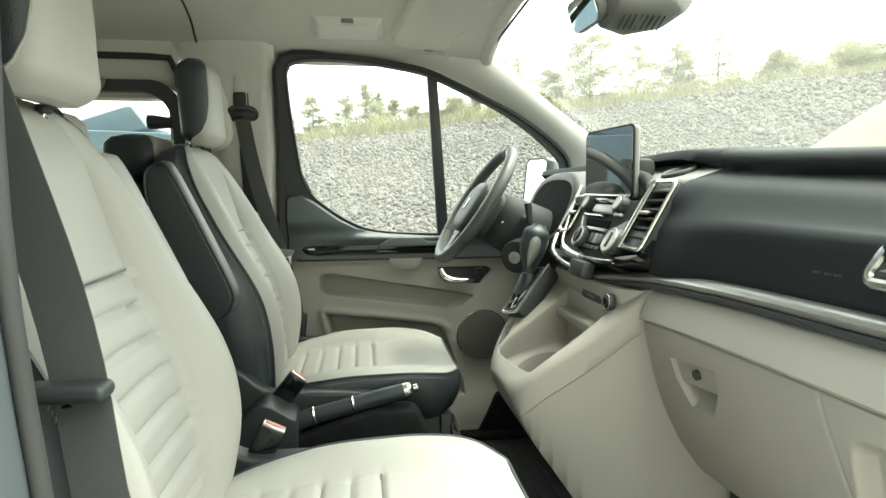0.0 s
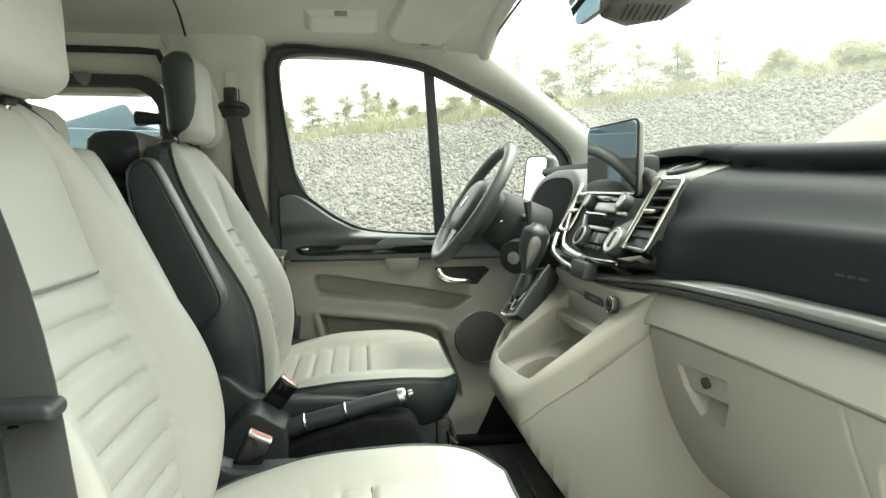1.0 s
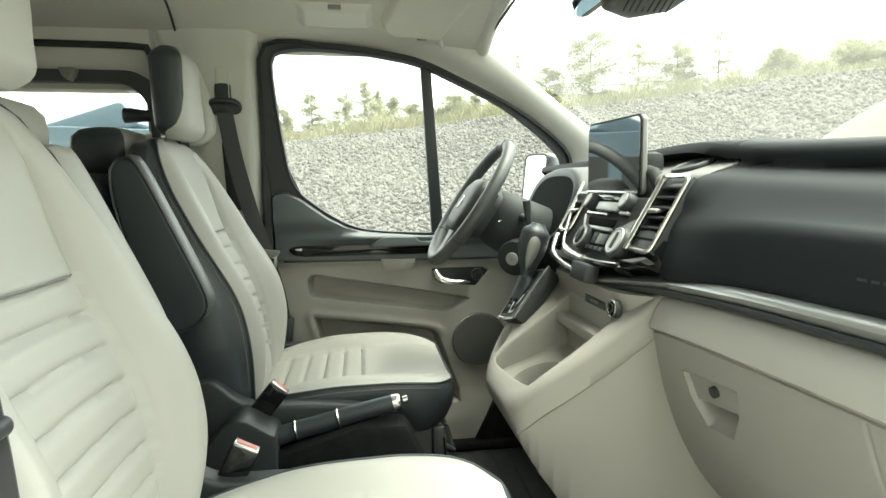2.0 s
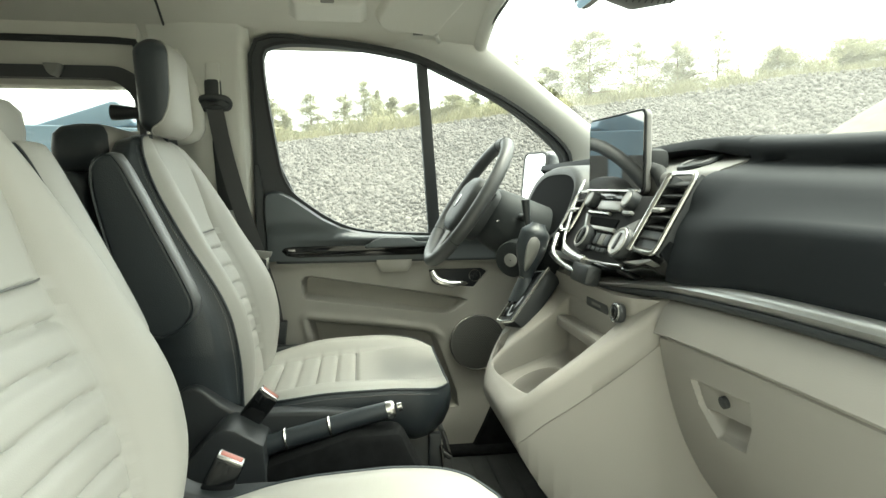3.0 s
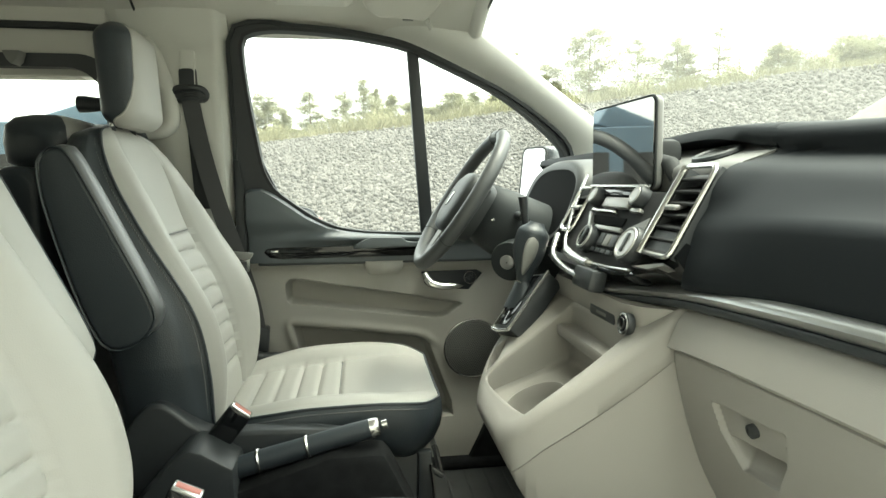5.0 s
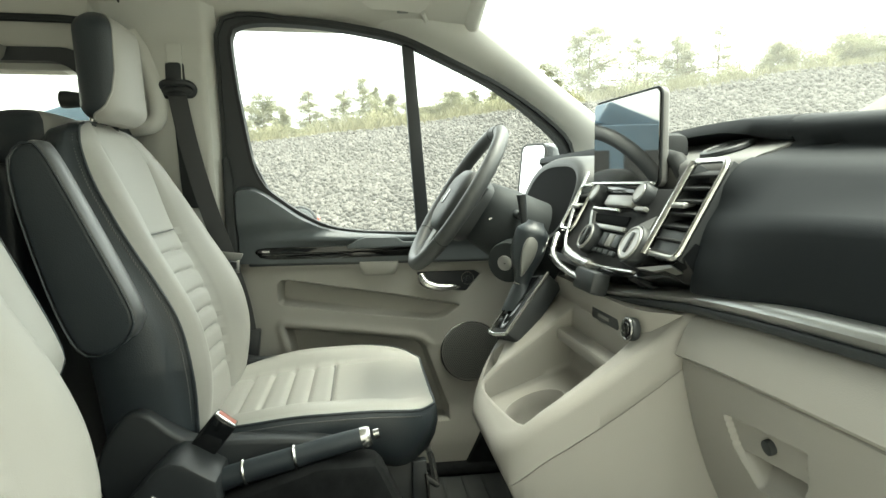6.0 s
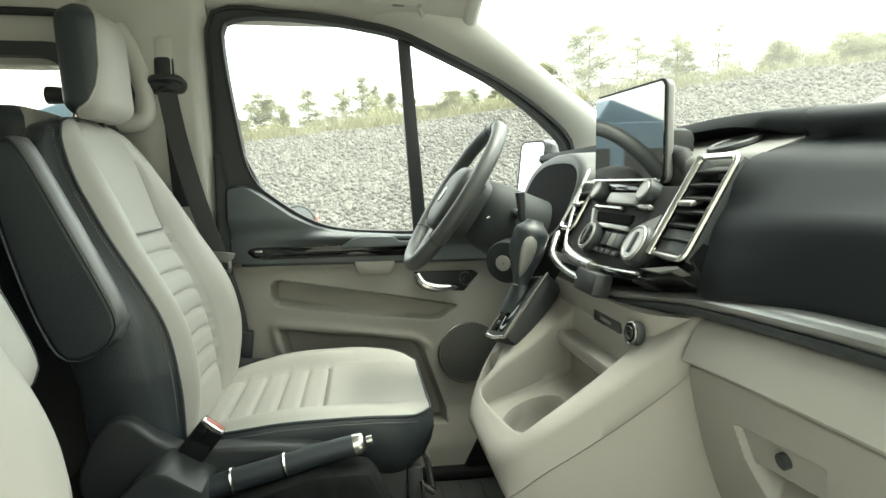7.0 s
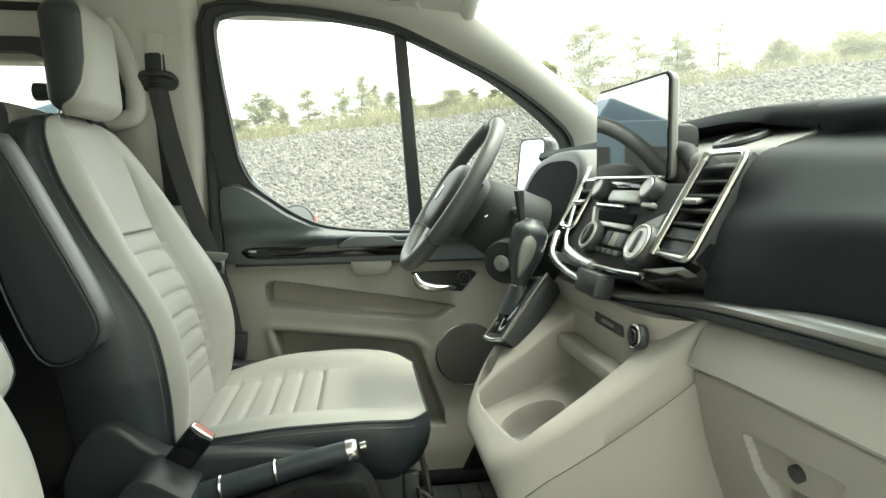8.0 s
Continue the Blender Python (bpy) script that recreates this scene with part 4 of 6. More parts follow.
pad = part("upper_pad", profile_sheet(-0.83, -0.238, 40, pad_profile, (0.04, 0, -0.02), 60), DASH, dash, "soft black dash pad on the passenger side", sharp=85)
for y, w in ((-0.612, 0.012), (-0.628, 0.010), (-0.643, 0.012)):
    part("marking_bar", box((0.2098, y, 0.807), (0.0006, w, 0.003), 0.0004), COLUMN, pad, "faint moulded bar")


def top_profile(y):
    z = roll_z(y)
    h = 0.021 + 0.013 * smooth(-0.08, -0.24, y)
    return [(0.80, z - 0.015), (0.55, z + 0.004), (0.38, z + 0.004), (0.33, z), (0.315, z - h * 0.4), (0.318, z - h * 0.8), (0.335, z - h), (0.39, z - h - 0.004)]


part("top_roll", profile_sheet(-0.243, 0.83, 40, top_profile, (0.03, 0, -0.03), 24), DASH, dash, "black rolled edge along the dash top", sharp=85)
part("storage_tray", profile_sheet(-0.243, 0.25, 20, lambda y: [(0.41, 0.962), (0.37, 0.956), (0.33, 0.943), (0.295, 0.931), (0.27, 0.922), (0.262, 0.910), (0.265, 0.88)], (0.01, 0, -0.012), 20), TRAY_GREY, dash, "grey tray behind the display")
part("tray_cup", torus((0.310, -0.125, 0.9385), 0.033, 0.006, (-0.33, 0, 1), 28, 8), BLACK, dash, "dark round cup recess")
part("tray_cup_base", disc((0.310, -0.125, 0.939), 0.032, 0.004, (-0.33, 0, 1), 24), RUBBER, dash)


def strip_profile(y):
    x, z = strip_point(y)
    h = 0.007 + 0.004 * smooth(-0.09, -0.3, y)
    return [(x + 0.04, z + h + 0.003), (x + 0.010, z + h), (x, z + h * 0.6), (x - 0.004, z), (x + 0.001, z - h * 0.7), (x + 0.010, z - h), (x + 0.03, z - h)]


part("metal_strip", profile_sheet(-0.83, -0.045, 60, strip_profile, (0.03, 0, 0), 20), STRIP_METAL, dash, "smoked metal trim strip across the dash")


def strip_base_profile(y):
    x, z = strip_point(y)
    h = 0.007 + 0.004 * smooth(-0.09, -0.3, y)
    return [(x + 0.02, z - h + 0.003), (x + 0.003, z - h + 0.002), (x - 0.001, z - h - 0.005), (x + 0.004, z - h - 0.010), (x + 0.03, z - h - 0.013)]


part("strip_base", profile_sheet(-0.83, -0.045, 50, strip_base_profile, (0.03, 0, 0), 12), BLACK, dash, "black lower edge of the trim strip")


def under_profile(y):
    x, z = strip_point(y)
    k = rise(y)
    d = 0.078 + 0.004 * k
    return [(x + 0.05, z - 0.012), (x + 0.015, z - 0.020), (x, z - 0.032), (x - 0.009, z - 0.05), (x - 0.016, z - d + 0.010), (x - 0.014, z - d + 0.002), (x + 0.03, z - d + 0.001)]


part("knee_bolster", profile_sheet(-0.83, -0.228, 40, under_profile, (0.03, 0, 0), 24), BEIGE, dash, "beige lower dash roll")
LATCH = [(-0.309, 0.618), (-0.442, 0.631), (-0.436, 0.594), (-0.412, 0.553), (-0.349, 0.546), (-0.319, 0.582)]
LATCH_LOW = [(-0.328, 0.580), (-0.436, 0.592), (-0.412, 0.555), (-0.350, 0.548)]
SIDE_RECESS = rounded(-0.825, 0.40, -0.688, 0.645, 0.03)


def glove(u, v):
    y = -0.83 + u * 0.602
    k = rise(y)
    top = strip_point(y)[1] - 0.0775 - 0.004 * k
    low = 0.372 - 0.15 * (y + 0.262)
    z = low + (top - low) * v
    x = blur_table([(0.28, 0.40), (0.359, 0.325), (0.383, 0.301), (0.46, 0.252), (0.531, 0.222), (0.598, 0.203), (0.661, 0.189), (0.70, 0.188)], z)
    x += 0.008 * smooth(-0.002, 0.0025, inside(LATCH, y, z)) + 0.030 * smooth(-0.001, 0.004, inside(LATCH_LOW, y, z)) * smooth(0.545, 0.582, z)
    x += 0.022 * smooth(0, 0.014, inside(SIDE_RECESS, y, z))
    x += 0.0012 * math.exp(-((y + 0.649 + 0.28 * (0.671 - z)) / 0.003) ** 2)
    x += 0.004 * smooth(0.985, 1.0, v)
    return (x, y, z)


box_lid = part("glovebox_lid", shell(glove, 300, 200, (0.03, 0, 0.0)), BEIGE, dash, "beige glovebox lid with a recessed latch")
part("lock", disc((0.2080, -0.379, 0.609), 0.0085, 0.012, (-1, 0, -0.26), 20, 0.001), RUBBER, box_lid, "black lock barrel")
part("under_dash", box((0.56, -0.53, 0.325), (0.40, 0.58, 0.06), 0.02), RUBBER, dash, "black underside of the dash")


# centre console below the stack
def z_top(x):
    return 0.533 + 0.70 * (x + 0.03) + 0.5 * max(0.0, x) ** 2


PLAN = [(0.26, -0.225), (0.22, -0.223), (0.18, -0.219), (0.10, -0.198), (0.04, -0.180), (0.0, -0.166), (-0.024, -0.148), (-0.038, -0.115), (-0.041, -0.07), (-0.041, 0.0), (-0.034, 0.055), (-0.018, 0.105), (0.008, 0.152), (0.05, 0.205), (0.10, 0.226), (0.16, 0.234), (0.22, 0.236), (0.26, 0.236)]
PLAN = [(p.x, p.y) for p in curve_points([(*p, 0) for p in PLAN], 120)]
TRAY = [(0.004, 0.076), (0.07, 0.073), (0.14, 0.068), (0.152, 0.056), (0.152, -0.06), (0.152, -0.150), (0.142, -0.160), (0.07, -0.154), (0.012, -0.146), (0.001, -0.134), (-0.008, -0.04), (-0.012, 0.06)]
TRAY = [(p.x, p.y) for p in curve_points([(*p, 0) for p in TRAY], 120, closed=True)]
NOSE_POCKET = [(-0.010, 0.094), (0.016, 0.098), (0.045, 0.145), (0.022, 0.150)]
CUP = [(0.052 + q * math.cos(a), -0.03 + q * math.sin(a)) for a, q in [(a, 0.047 + 0.013 * math.exp(-((a - 4.35) / 0.28) ** 2)) for a in [2 * math.pi * k / 90 for k in range(90)]]]
CENTRE = Vector((0.055, -0.035))
RAYS = [2 * math.pi * k / 300 for k in range(300)]


def reach(loop, a):
    """How far a ray from the console's centre at the angle a goes to a closed outline."""
    dx, dy = math.cos(a), math.sin(a)
    best = 0.0
    for (x1, y1), (x2, y2) in zip(loop, loop[1:] + loop[:1]):
        ex, ey = x2 - x1, y2 - y1
        den = dx * ey - dy * ex
        if abs(den) > 1e-12:
            qx, qy = x1 - CENTRE.x, y1 - CENTRE.y
            t, w = (qx * ey - qy * ex) / den, (qx * dy - qy * dx) / den
            if t > 0 and -1e-9 <= w <= 1 + 1e-9:
                best = max(best, t)
    return best


R_OUT, R_TRAY, R_CUP, R_BODY = [[reach(lp, a) for a in RAYS] for lp in (PLAN, TRAY, CUP, PLAN + [(0.55, 0.236), (0.55, -0.238)])]
XFRONT = [(0.0, 0.34), (0.05, 0.285), (0.15, 0.20), (0.25, 0.115), (0.34, 0.055), (0.40, 0.012), (0.44, -0.012), (0.48, -0.030), (0.51, -0.041), (0.53, -0.05)]


def console_rim(x):
    return z_top(min(x, 0.26)) - 0.014 * smooth(0.03, -0.041, x)


def tray_floor(x):
    return 0.508 + 0.38 * x


def ring_at(radius, height):
    out = []
    for k, a in enumerate(RAYS):
        r = radius(k)
        x, y = CENTRE.x + r * math.cos(a), CENTRE.y + r * math.sin(a)
        z = height(x, y)
        out.append((max(x, lerp_table(XFRONT, z)) if r > R_TRAY[k] + 0.01 else x, y, z))
    return out


def rim_height(x, y):
    z = console_rim(x)
    if x < 0.06 and y > 0.08:
        z -= 0.03 * smooth(-0.002, 0.005, inside(NOSE_POCKET, x, y))
    return z


ROUND = 0.019
loops = [ring_at(lambda k: R_OUT[k] + 0.0035, lambda x, y: console_rim(x) - 0.062), ring_at(lambda k: R_OUT[k] + 0.005, lambda x, y: console_rim(x) - 0.060), ring_at(lambda k: R_OUT[k] + 0.003, lambda x, y: console_rim(x) - 0.04)]
for q in range(9):
    a_ = math.pi / 2 * q / 8
    loops.append(ring_at(lambda k: R_OUT[k] - ROUND * (1 - math.cos(a_)), lambda x, y: console_rim(x) - ROUND * (1 - math.sin(a_))))
for q in range(1, 21):
    f = q / 20
    loops.append(ring_at(lambda k: (R_OUT[k] - ROUND) * (1 - f) + (R_TRAY[k] + 0.006) * f, rim_height))
for e, d in ((0.0035, 0.0008), (0.0012, 0.003), (0.0, 0.006)):
    loops.append(ring_at(lambda k: R_TRAY[k] + e, lambda x, y: console_rim(x) - d))
for f in (0.3, 0.6, 0.85, 0.95):
    loops.append(ring_at(lambda k: R_TRAY[k] - 0.004 * f, lambda x, y: (console_rim(x) - 0.006) * (1 - f) + tray_floor(x) * f))
loops.append(ring_at(lambda k: R_TRAY[k] - 0.009, lambda x, y: tray_floor(x)))
for f in (0.3, 0.6, 1.0):
    loops.append(ring_at(lambda k: (R_TRAY[k] - 0.009) * (1 - f) + (R_CUP[k] + 0.006) * f, lambda x, y: tray_floor(x)))
for e, d in ((0.0045, -0.0035), (0.0015, -0.0042), (0.0, -0.001), (-0.001, 0.02), (-0.002, 0.042), (-0.006, 0.046), (-0.03, 0.046)):
    loops.append(ring_at(lambda k: R_CUP[k] + e, lambda x, y: tray_floor(x) - d))
bm = loft(loops, cap=False)
bm.verts.ensure_lookup_table()
bm.faces.new(bm.verts[-len(RAYS):])
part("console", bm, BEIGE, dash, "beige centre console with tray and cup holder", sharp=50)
loops = []
for f in [0, 0.04, 0.12, 0.2, 0.3, 0.4, 0.5, 0.6, 0.7, 0.8, 0.9, 1.0]:
    lp = []
    for x, y, zt in ring_at(lambda k: R_BODY[k] + 0.004, lambda x, y: console_rim(x) - 0.0625):
        z = zt * (1 - f)
        if y < 0:
            y += 0.05 * smooth(0.5, 0.0, z) * smooth(0.30, 0.0, x)
        lp.append((max(x, lerp_table(XFRONT, z)), y, z))
    loops.append(lp)
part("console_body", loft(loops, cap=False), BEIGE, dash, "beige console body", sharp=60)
part("tray_lip", prism(rounded(-0.160, 0.614, 0.070, 0.636, 0.008), "x", 0.122, 0.16, 0.005), BEIGE, dash, "beige shelf lip above the tray")


def usb_panel(u, v):
    y = -0.212 + 0.367 * u
    z = 0.605 + 0.110 * v
    return (0.150 + 0.055 * smooth(-0.165, -0.212, y) + 0.02 * smooth(0.6, 1.0, v) * -0.5 + 0.01 * v, y, z)


part("usb_panel", shell(usb_panel, 12, 12, (0.04, 0, 0)), BEIGE, dash, "beige panel above the tray")
part("usb_strip", prism(rounded(-0.112, 0.672, -0.014, 0.689, 0.003), "x", 0.1535, 0.160, 0.001), BLACK, dash, "narrow black button strip")
part("usb_mark", box((0.1532, -0.062, 0.681), (0.001, 0.04, 0.005)), GREY_TRAY, dash)
socket = part("socket", disc((0.152, -0.163, 0.687), 0.0165, 0.012, (-1, 0, 0.1), 32, 0.003), BLACK, dash, "round black power socket")
part("socket_ring", torus((0.1445, -0.163, 0.688), 0.0145, 0.0022, (-1, 0, 0.1), 32, 8), DARK_METAL, socket, "smoked metal ring")
part("socket_cap", disc((0.144, -0.163, 0.688), 0.010, 0.006, (-1, 0, 0.1), 24, 0.002), GLOSS, socket)

# gear selector
shift = thing("gear_selector", "automatic gear lever on a black chrome edged gate", "gear lever")
G0, G1 = Vector((0.048, 0.162, 0.592)), Vector((0.139, 0.198, 0.698))
gd = (G1 - G0).normalized()
gs = Vector((0, 1, 0)) - gd * gd.y
gs.normalize()
gn = gd.cross(gs).normalized()
gm = Matrix((gd, gs, gn)).transposed().to_4x4()
part("gate", box((G0 + G1) / 2 + gn * 0.0 - gs * 0.008, ((G1 - G0).length, 0.088, 0.042), 0.008, gm), BLACK, shift)
for s in (-1, 1):
    part("gate_edge", tube([G0 + gs * (0.042 * s - 0.008) + gn * 0.021, (G0 + G1) / 2 + gs * (0.043 * s - 0.008) + gn * 0.022, G1 + gs * (0.042 * s - 0.008) + gn * 0.021], 0.0035, 8), CHROME, shift, "chrome edge")
part("gate_end", tube([G0 + gs * 0.034 + gn * 0.021, G0 - gd * 0.004 + gn * 0.02, G0 - gs * 0.050 + gn * 0.021], 0.0035, 8), CHROME, shift)
part("gate_slot", box((G0 + G1) / 2 + gn * 0.0215, ((G1 - G0).length * 0.86, 0.058, 0.003), 0.001, gm), GLOSS, shift)
for k in range(5):
    part("slot_step", box(G0.lerp(G1, 0.2 + 0.13 * k) + gn * 0.0225 + gs * 0.012, (0.008, 0.014, 0.004), 0.001, gm), BLACK, shift)
knob = [(0.092, 0.20, 0.684), (0.096, 0.20, 0.71), (0.102, 0.20, 0.745), (0.109, 0.20, 0.775), (0.117, 0.20, 0.800), (0.122, 0.20, 0.816)]
part("knob", tube(curve_points(knob, 22), lambda s: 0.015 + 0.019 * smooth(0.05, 0.60, s) * (1 - 0.99 * smooth(0.82, 1.0, s)), 16), BLACK_LEATHER, shift, "leather gear knob")
KC, KA, KP = Vector((0.096, 0.168, 0.752)), Vector((0.33, 0, 0.944)), Vector((0.944, 0, -0.33))
inlay = [[KC + KA * (0.043 * q * math.cos(a)) + KP * ((0.0145 + 0.007 * math.cos(a)) * q * math.sin(a)) + Vector((-0.35, -1, 0.1)) * h for a in [2 * math.pi * k / 28 for k in range(28)]] for q, h in ((1.0, -0.012), (0.97, -0.002), (0.8, 0.003), (0.45, 0.006), (0.1, 0.0065))]
part("knob_face", loft(inlay), GREY_TRAY, shift, "smooth grey inlay")
part("boot", tube([(0.088, 0.192, 0.640), (0.090, 0.196, 0.665), (0.093, 0.20, 0.692)], lambda s: 0.038 - 0.021 * s, 14), BLACK_LEATHER, shift)
part("collar", torus((0.0925, 0.20, 0.690), 0.0150, 0.0025, (0.4, 0, 0.9), 20, 8), CHROME, shift, "chrome collar")

# centre stack, on a leaning plane
SA = math.degrees(math.atan(0.55))
SM = pose(0, 0, 0, 0, SA, 0)
SNORM = Vector((-1, 0, 0.55)).normalized()


def sp(y, z, d=0.0):
    """A point of the stack's leaning face, d proud of it."""
    return Vector((0.175 + 0.55 * (z - 0.79), y, z)) + SNORM * d


def sbox(y0, z0, y1, z1, d0, d1, bev=0.002):
    c = sp((y0 + y1) / 2, (z0 + z1) / 2, (d0 + d1) / 2)
    return box(c, (abs(d1 - d0), abs(y1 - y0), abs(z1 - z0) * 1.141), bev, SM)


stack = part("radio_panel", sbox(-0.150, 0.755, 0.165, 0.884, -0.06, 0.0, 0.008), PANEL_GREY, dash, "satin grey radio and climate panel")
part("stack_filler", box((0.36, 0.0, 0.79), (0.16, 0.48, 0.20), 0.02), BLACK, dash)
for y, z, r, face in ((0.0414, 0.7927, 0.026, GLOSS), (-0.1246, 0.7964, 0.030, SATIN)):
    k = part("climate_knob", disc(sp(y, z, 0.006), r, 0.022, SNORM, 36, 0.004), BLACK, stack, "large round climate knob")
    part("knob_ring", torus(sp(y, z, 0.0165), r * 0.80, 0.0028, SNORM, 36, 8), SATIN, k, "chrome ring")
    part("knob_face", disc(sp(y, z, 0.0165), r * 0.72, 0.003, SNORM, 32), face, k)
    part("knob_pointer", sbox(y - 0.004, z - 0.014, y + 0.004, z + 0.014, 0.0175, 0.0205, 0.001), BLACK, k)
for y, z in ((0.101, 0.8658), (-0.0715, 0.8678)):
    k = part("radio_knob", disc(sp(y, z, 0.006), 0.0185, 0.024, SNORM, 28, 0.003), BLACK, stack, "small radio knob")
    part("knob_ring", torus(sp(y, z, 0.0175), 0.0130, 0.0021, SNORM, 28, 8), SATIN, k)
    part("knob_face", disc(sp(y, z, 0.0178), 0.0112, 0.002, SNORM, 24), SATIN, k)
part("radio_edge", sbox(-0.072, 0.8845, 0.162, 0.8880, 0.0, 0.010, 0.001), CHROME, stack, "thin chrome line under the display")
part("radio_gloss", sbox(-0.070, 0.872, 0.160, 0.884, 0.0, 0.005, 0.001), GLOSS, stack)
part("radio_bar", sbox(-0.052, 0.8485, 0.053, 0.8662, 0.0, 0.012, 0.004), SATIN, stack, "satin bar of radio keys")
part("radio_line", sbox(-0.0065, 0.841, 0.098, 0.8462, 0.0, 0.008, 0.002), CHROME, stack, "thin chrome line")
part("radio_button", sbox(-0.096, 0.8445, -0.062, 0.8515, 0.0, 0.010, 0.003), SATIN, stack)
part("radio_slot", sbox(-0.052, 0.822, 0.086, 0.836, 0.0, 0.003, 0.001), PIT, stack)
part("key_row", sbox(-0.061, 0.8115, 0.045, 0.8185, 0.0, 0.008, 0.002), SATIN, stack, "satin key row")
# light grey wedge paints the reflection on the vent housing's side
part("reflection_facet", loft([[sp(y, z, d) for y, z in ((-0.080, 0.8208), (-0.1326, 0.8408), (-0.1348, 0.797), (-0.1064, 0.8053))] for d in (-0.01, 0.004)]), HOUSING_GREY, stack, "facet beside the vent, painted light grey for reflected light")
part("chevron", loft([[sp(0.090 - 0.026 * f + o, 0.838 - 0.025 * f, d) for o, d in ((0.005, 0.0), (0.005, 0.010), (-0.005, 0.010), (-0.005, 0.0))] for f in (0, 0.5, 1)]), SATIN, stack)
for k in range(3):
    part("key", sbox(-0.066 + 0.024 * k, 0.787, -0.045 + 0.024 * k, 0.807, 0.0, 0.007, 0.002), GREY_TRAY if k == 1 else BLACK, stack)
for k in range(4):
    part("small_key", sbox(-0.066 + 0.022 * k, 0.7755, -0.049 + 0.022 * k, 0.7825, 0.0, 0.006, 0.001), BLACK, stack)


def vent(y0, z0, y1, z1, parent, n, lean=0.0):
    """An air vent with a chrome frame and slats on the leaning face."""
    v = part("air_vent", sbox(y0, z0, y1, z1, -0.055, -0.035, 0.004), PIT, parent, "black air vent")
    lp = [sp(y, z, 0.004) for y, z in rounded(min(y0, y1), z0, max(y0, y1), z1, 0.012, 4)]
    part("vent_frame", tube(lp, 0.0042, 8, closed=True), CHROME, v, "chrome vent frame")
    for k in range(n):
        z = z0 + (z1 - z0) * (k + 0.7) / (n + 0.4)
        part("slat", box(sp((y0 + y1) / 2, z, -0.008), (0.03, abs(y1 - y0) - 0.008, 0.0045), 0.0015, pose(0, 0, 0, 0, -12, 0)), PANEL_GREY, v)
    for yy in (y0, y1):
        part("vent_side", sbox(yy - 0.003, z0, yy + 0.003, z1, -0.05, 0.0, 0.001), BLACK, v)
    yt = max(y0, y1) - 0.022
    part("slat_tab", box(sp(yt, z0 + (z1 - z0) * 0.55, 0.0), (0.020, 0.034, 0.007), 0.003, pose(0, 0, 0, 0, -12, 0)), SATIN, v)
    return v


vent(-0.236, 0.792, -0.155, 0.917, dash, 7)
part("vent_blade", tube([sp(-0.153, 0.917, 0.004), sp(-0.1545, 0.85, 0.006), sp(-0.157, 0.789, 0.008)], 0.0068, 10, 0.6), CHROME, dash, "broad chrome blade beside the vent")
part("vent_surround", sbox(-0.246, 0.765, -0.147, 0.925, -0.07, -0.056, 0.004), BLACK, dash)
part("vent_foot", sbox(-0.232, 0.794, -0.160, 0.827, -0.012, 0.001, 0.002), BLACK, dash)
vent(0.150, 0.800, 0.215, 0.885, dash, 4)
part("vent_surround", sbox(0.142, 0.775, 0.235, 0.90, -0.07, -0.056, 0.004), BLACK, dash)
# passenger end vent
EV = pose(0, 0, 0, 0, 24, 0)
end_vent = part("air_vent", box((0.2205, -0.752, 0.8455), (0.006, 0.122, 0.080), 0.002, EV), RUBBER, dash, "black air vent")
part("vent_frame", tube([(0.197 + (z - 0.80) * 0.45, y - 0.25 * (z - 0.80), z) for y, z in rounded(-0.815, 0.808, -0.686, 0.885, 0.012)], 0.006, 8, closed=True), CHROME, end_vent, "chrome vent frame")
for k in range(4):
    part("slat", box((0.207 + 0.008 * k, -0.76, 0.821 + 0.017 * k), (0.016, 0.108, 0.005), 0.001, pose(0, 0, 0, 0, -12, 0)), BLACK, end_vent)

# chrome surround below the stack and the small black box in its middle
low = [sp(0.236, 0.912, 0.0), sp(0.205, 0.855, 0.004), sp(0.165, 0.80, 0.006), sp(0.140, 0.778, 0.008), sp(0.095, 0.7625, 0.010), sp(0.04, 0.7565, 0.010), sp(-0.018, 0.7545, 0.010)]
part("chrome_surround", tube(curve_points(low, 50), lambda s: 0.0038 + 0.0062 * smooth(0.55, 0.68, s), 10, 0.7), CHROME, dash, "bright chrome curve under the stack")
part("chrome_tail", tube([sp(-0.016, 0.757, 0.006), sp(-0.085, 0.759, 0.006), sp(-0.156, 0.7638, 0.006)], 0.0036, 8, 0.7), CHROME, dash, "thin chrome line under the climate keys")
part("vent_ledge", loft([[sp(y, z, d) for y, z in ((-0.149, 0.7705), (-0.229, 0.7847), (-0.236, 0.7825), (-0.198, 0.7725))] for d in (-0.015, 0.003)]), HOUSING_GREY, dash, "grey ledge below the vent")
low2 = [sp(0.235, 0.79, -0.004), sp(0.20, 0.758, 0.0), sp(0.14, 0.742, 0.006), sp(0.06, 0.734, 0.010), sp(-0.01, 0.731, 0.012)]
part("lower_chrome", tube(curve_points(low2, 40), 0.007, 10, 0.7), CHROME, dash, "chrome strip round the console top")
part("stack_skirt", loft([[sp(y, 0.758, -0.002), sp(y, 0.746, 0.002), sp(y, 0.740, -0.012), sp(y, 0.75, -0.04)] for y in [0.21 - 0.24 * k / 20 for k in range(21)]]), BLACK, dash)
def fascia_top(y):
    return lerp_table([(-0.24, 0.805), (-0.215, 0.784), (-0.17, 0.769), (-0.10, 0.760), (0.0, 0.757)], y)


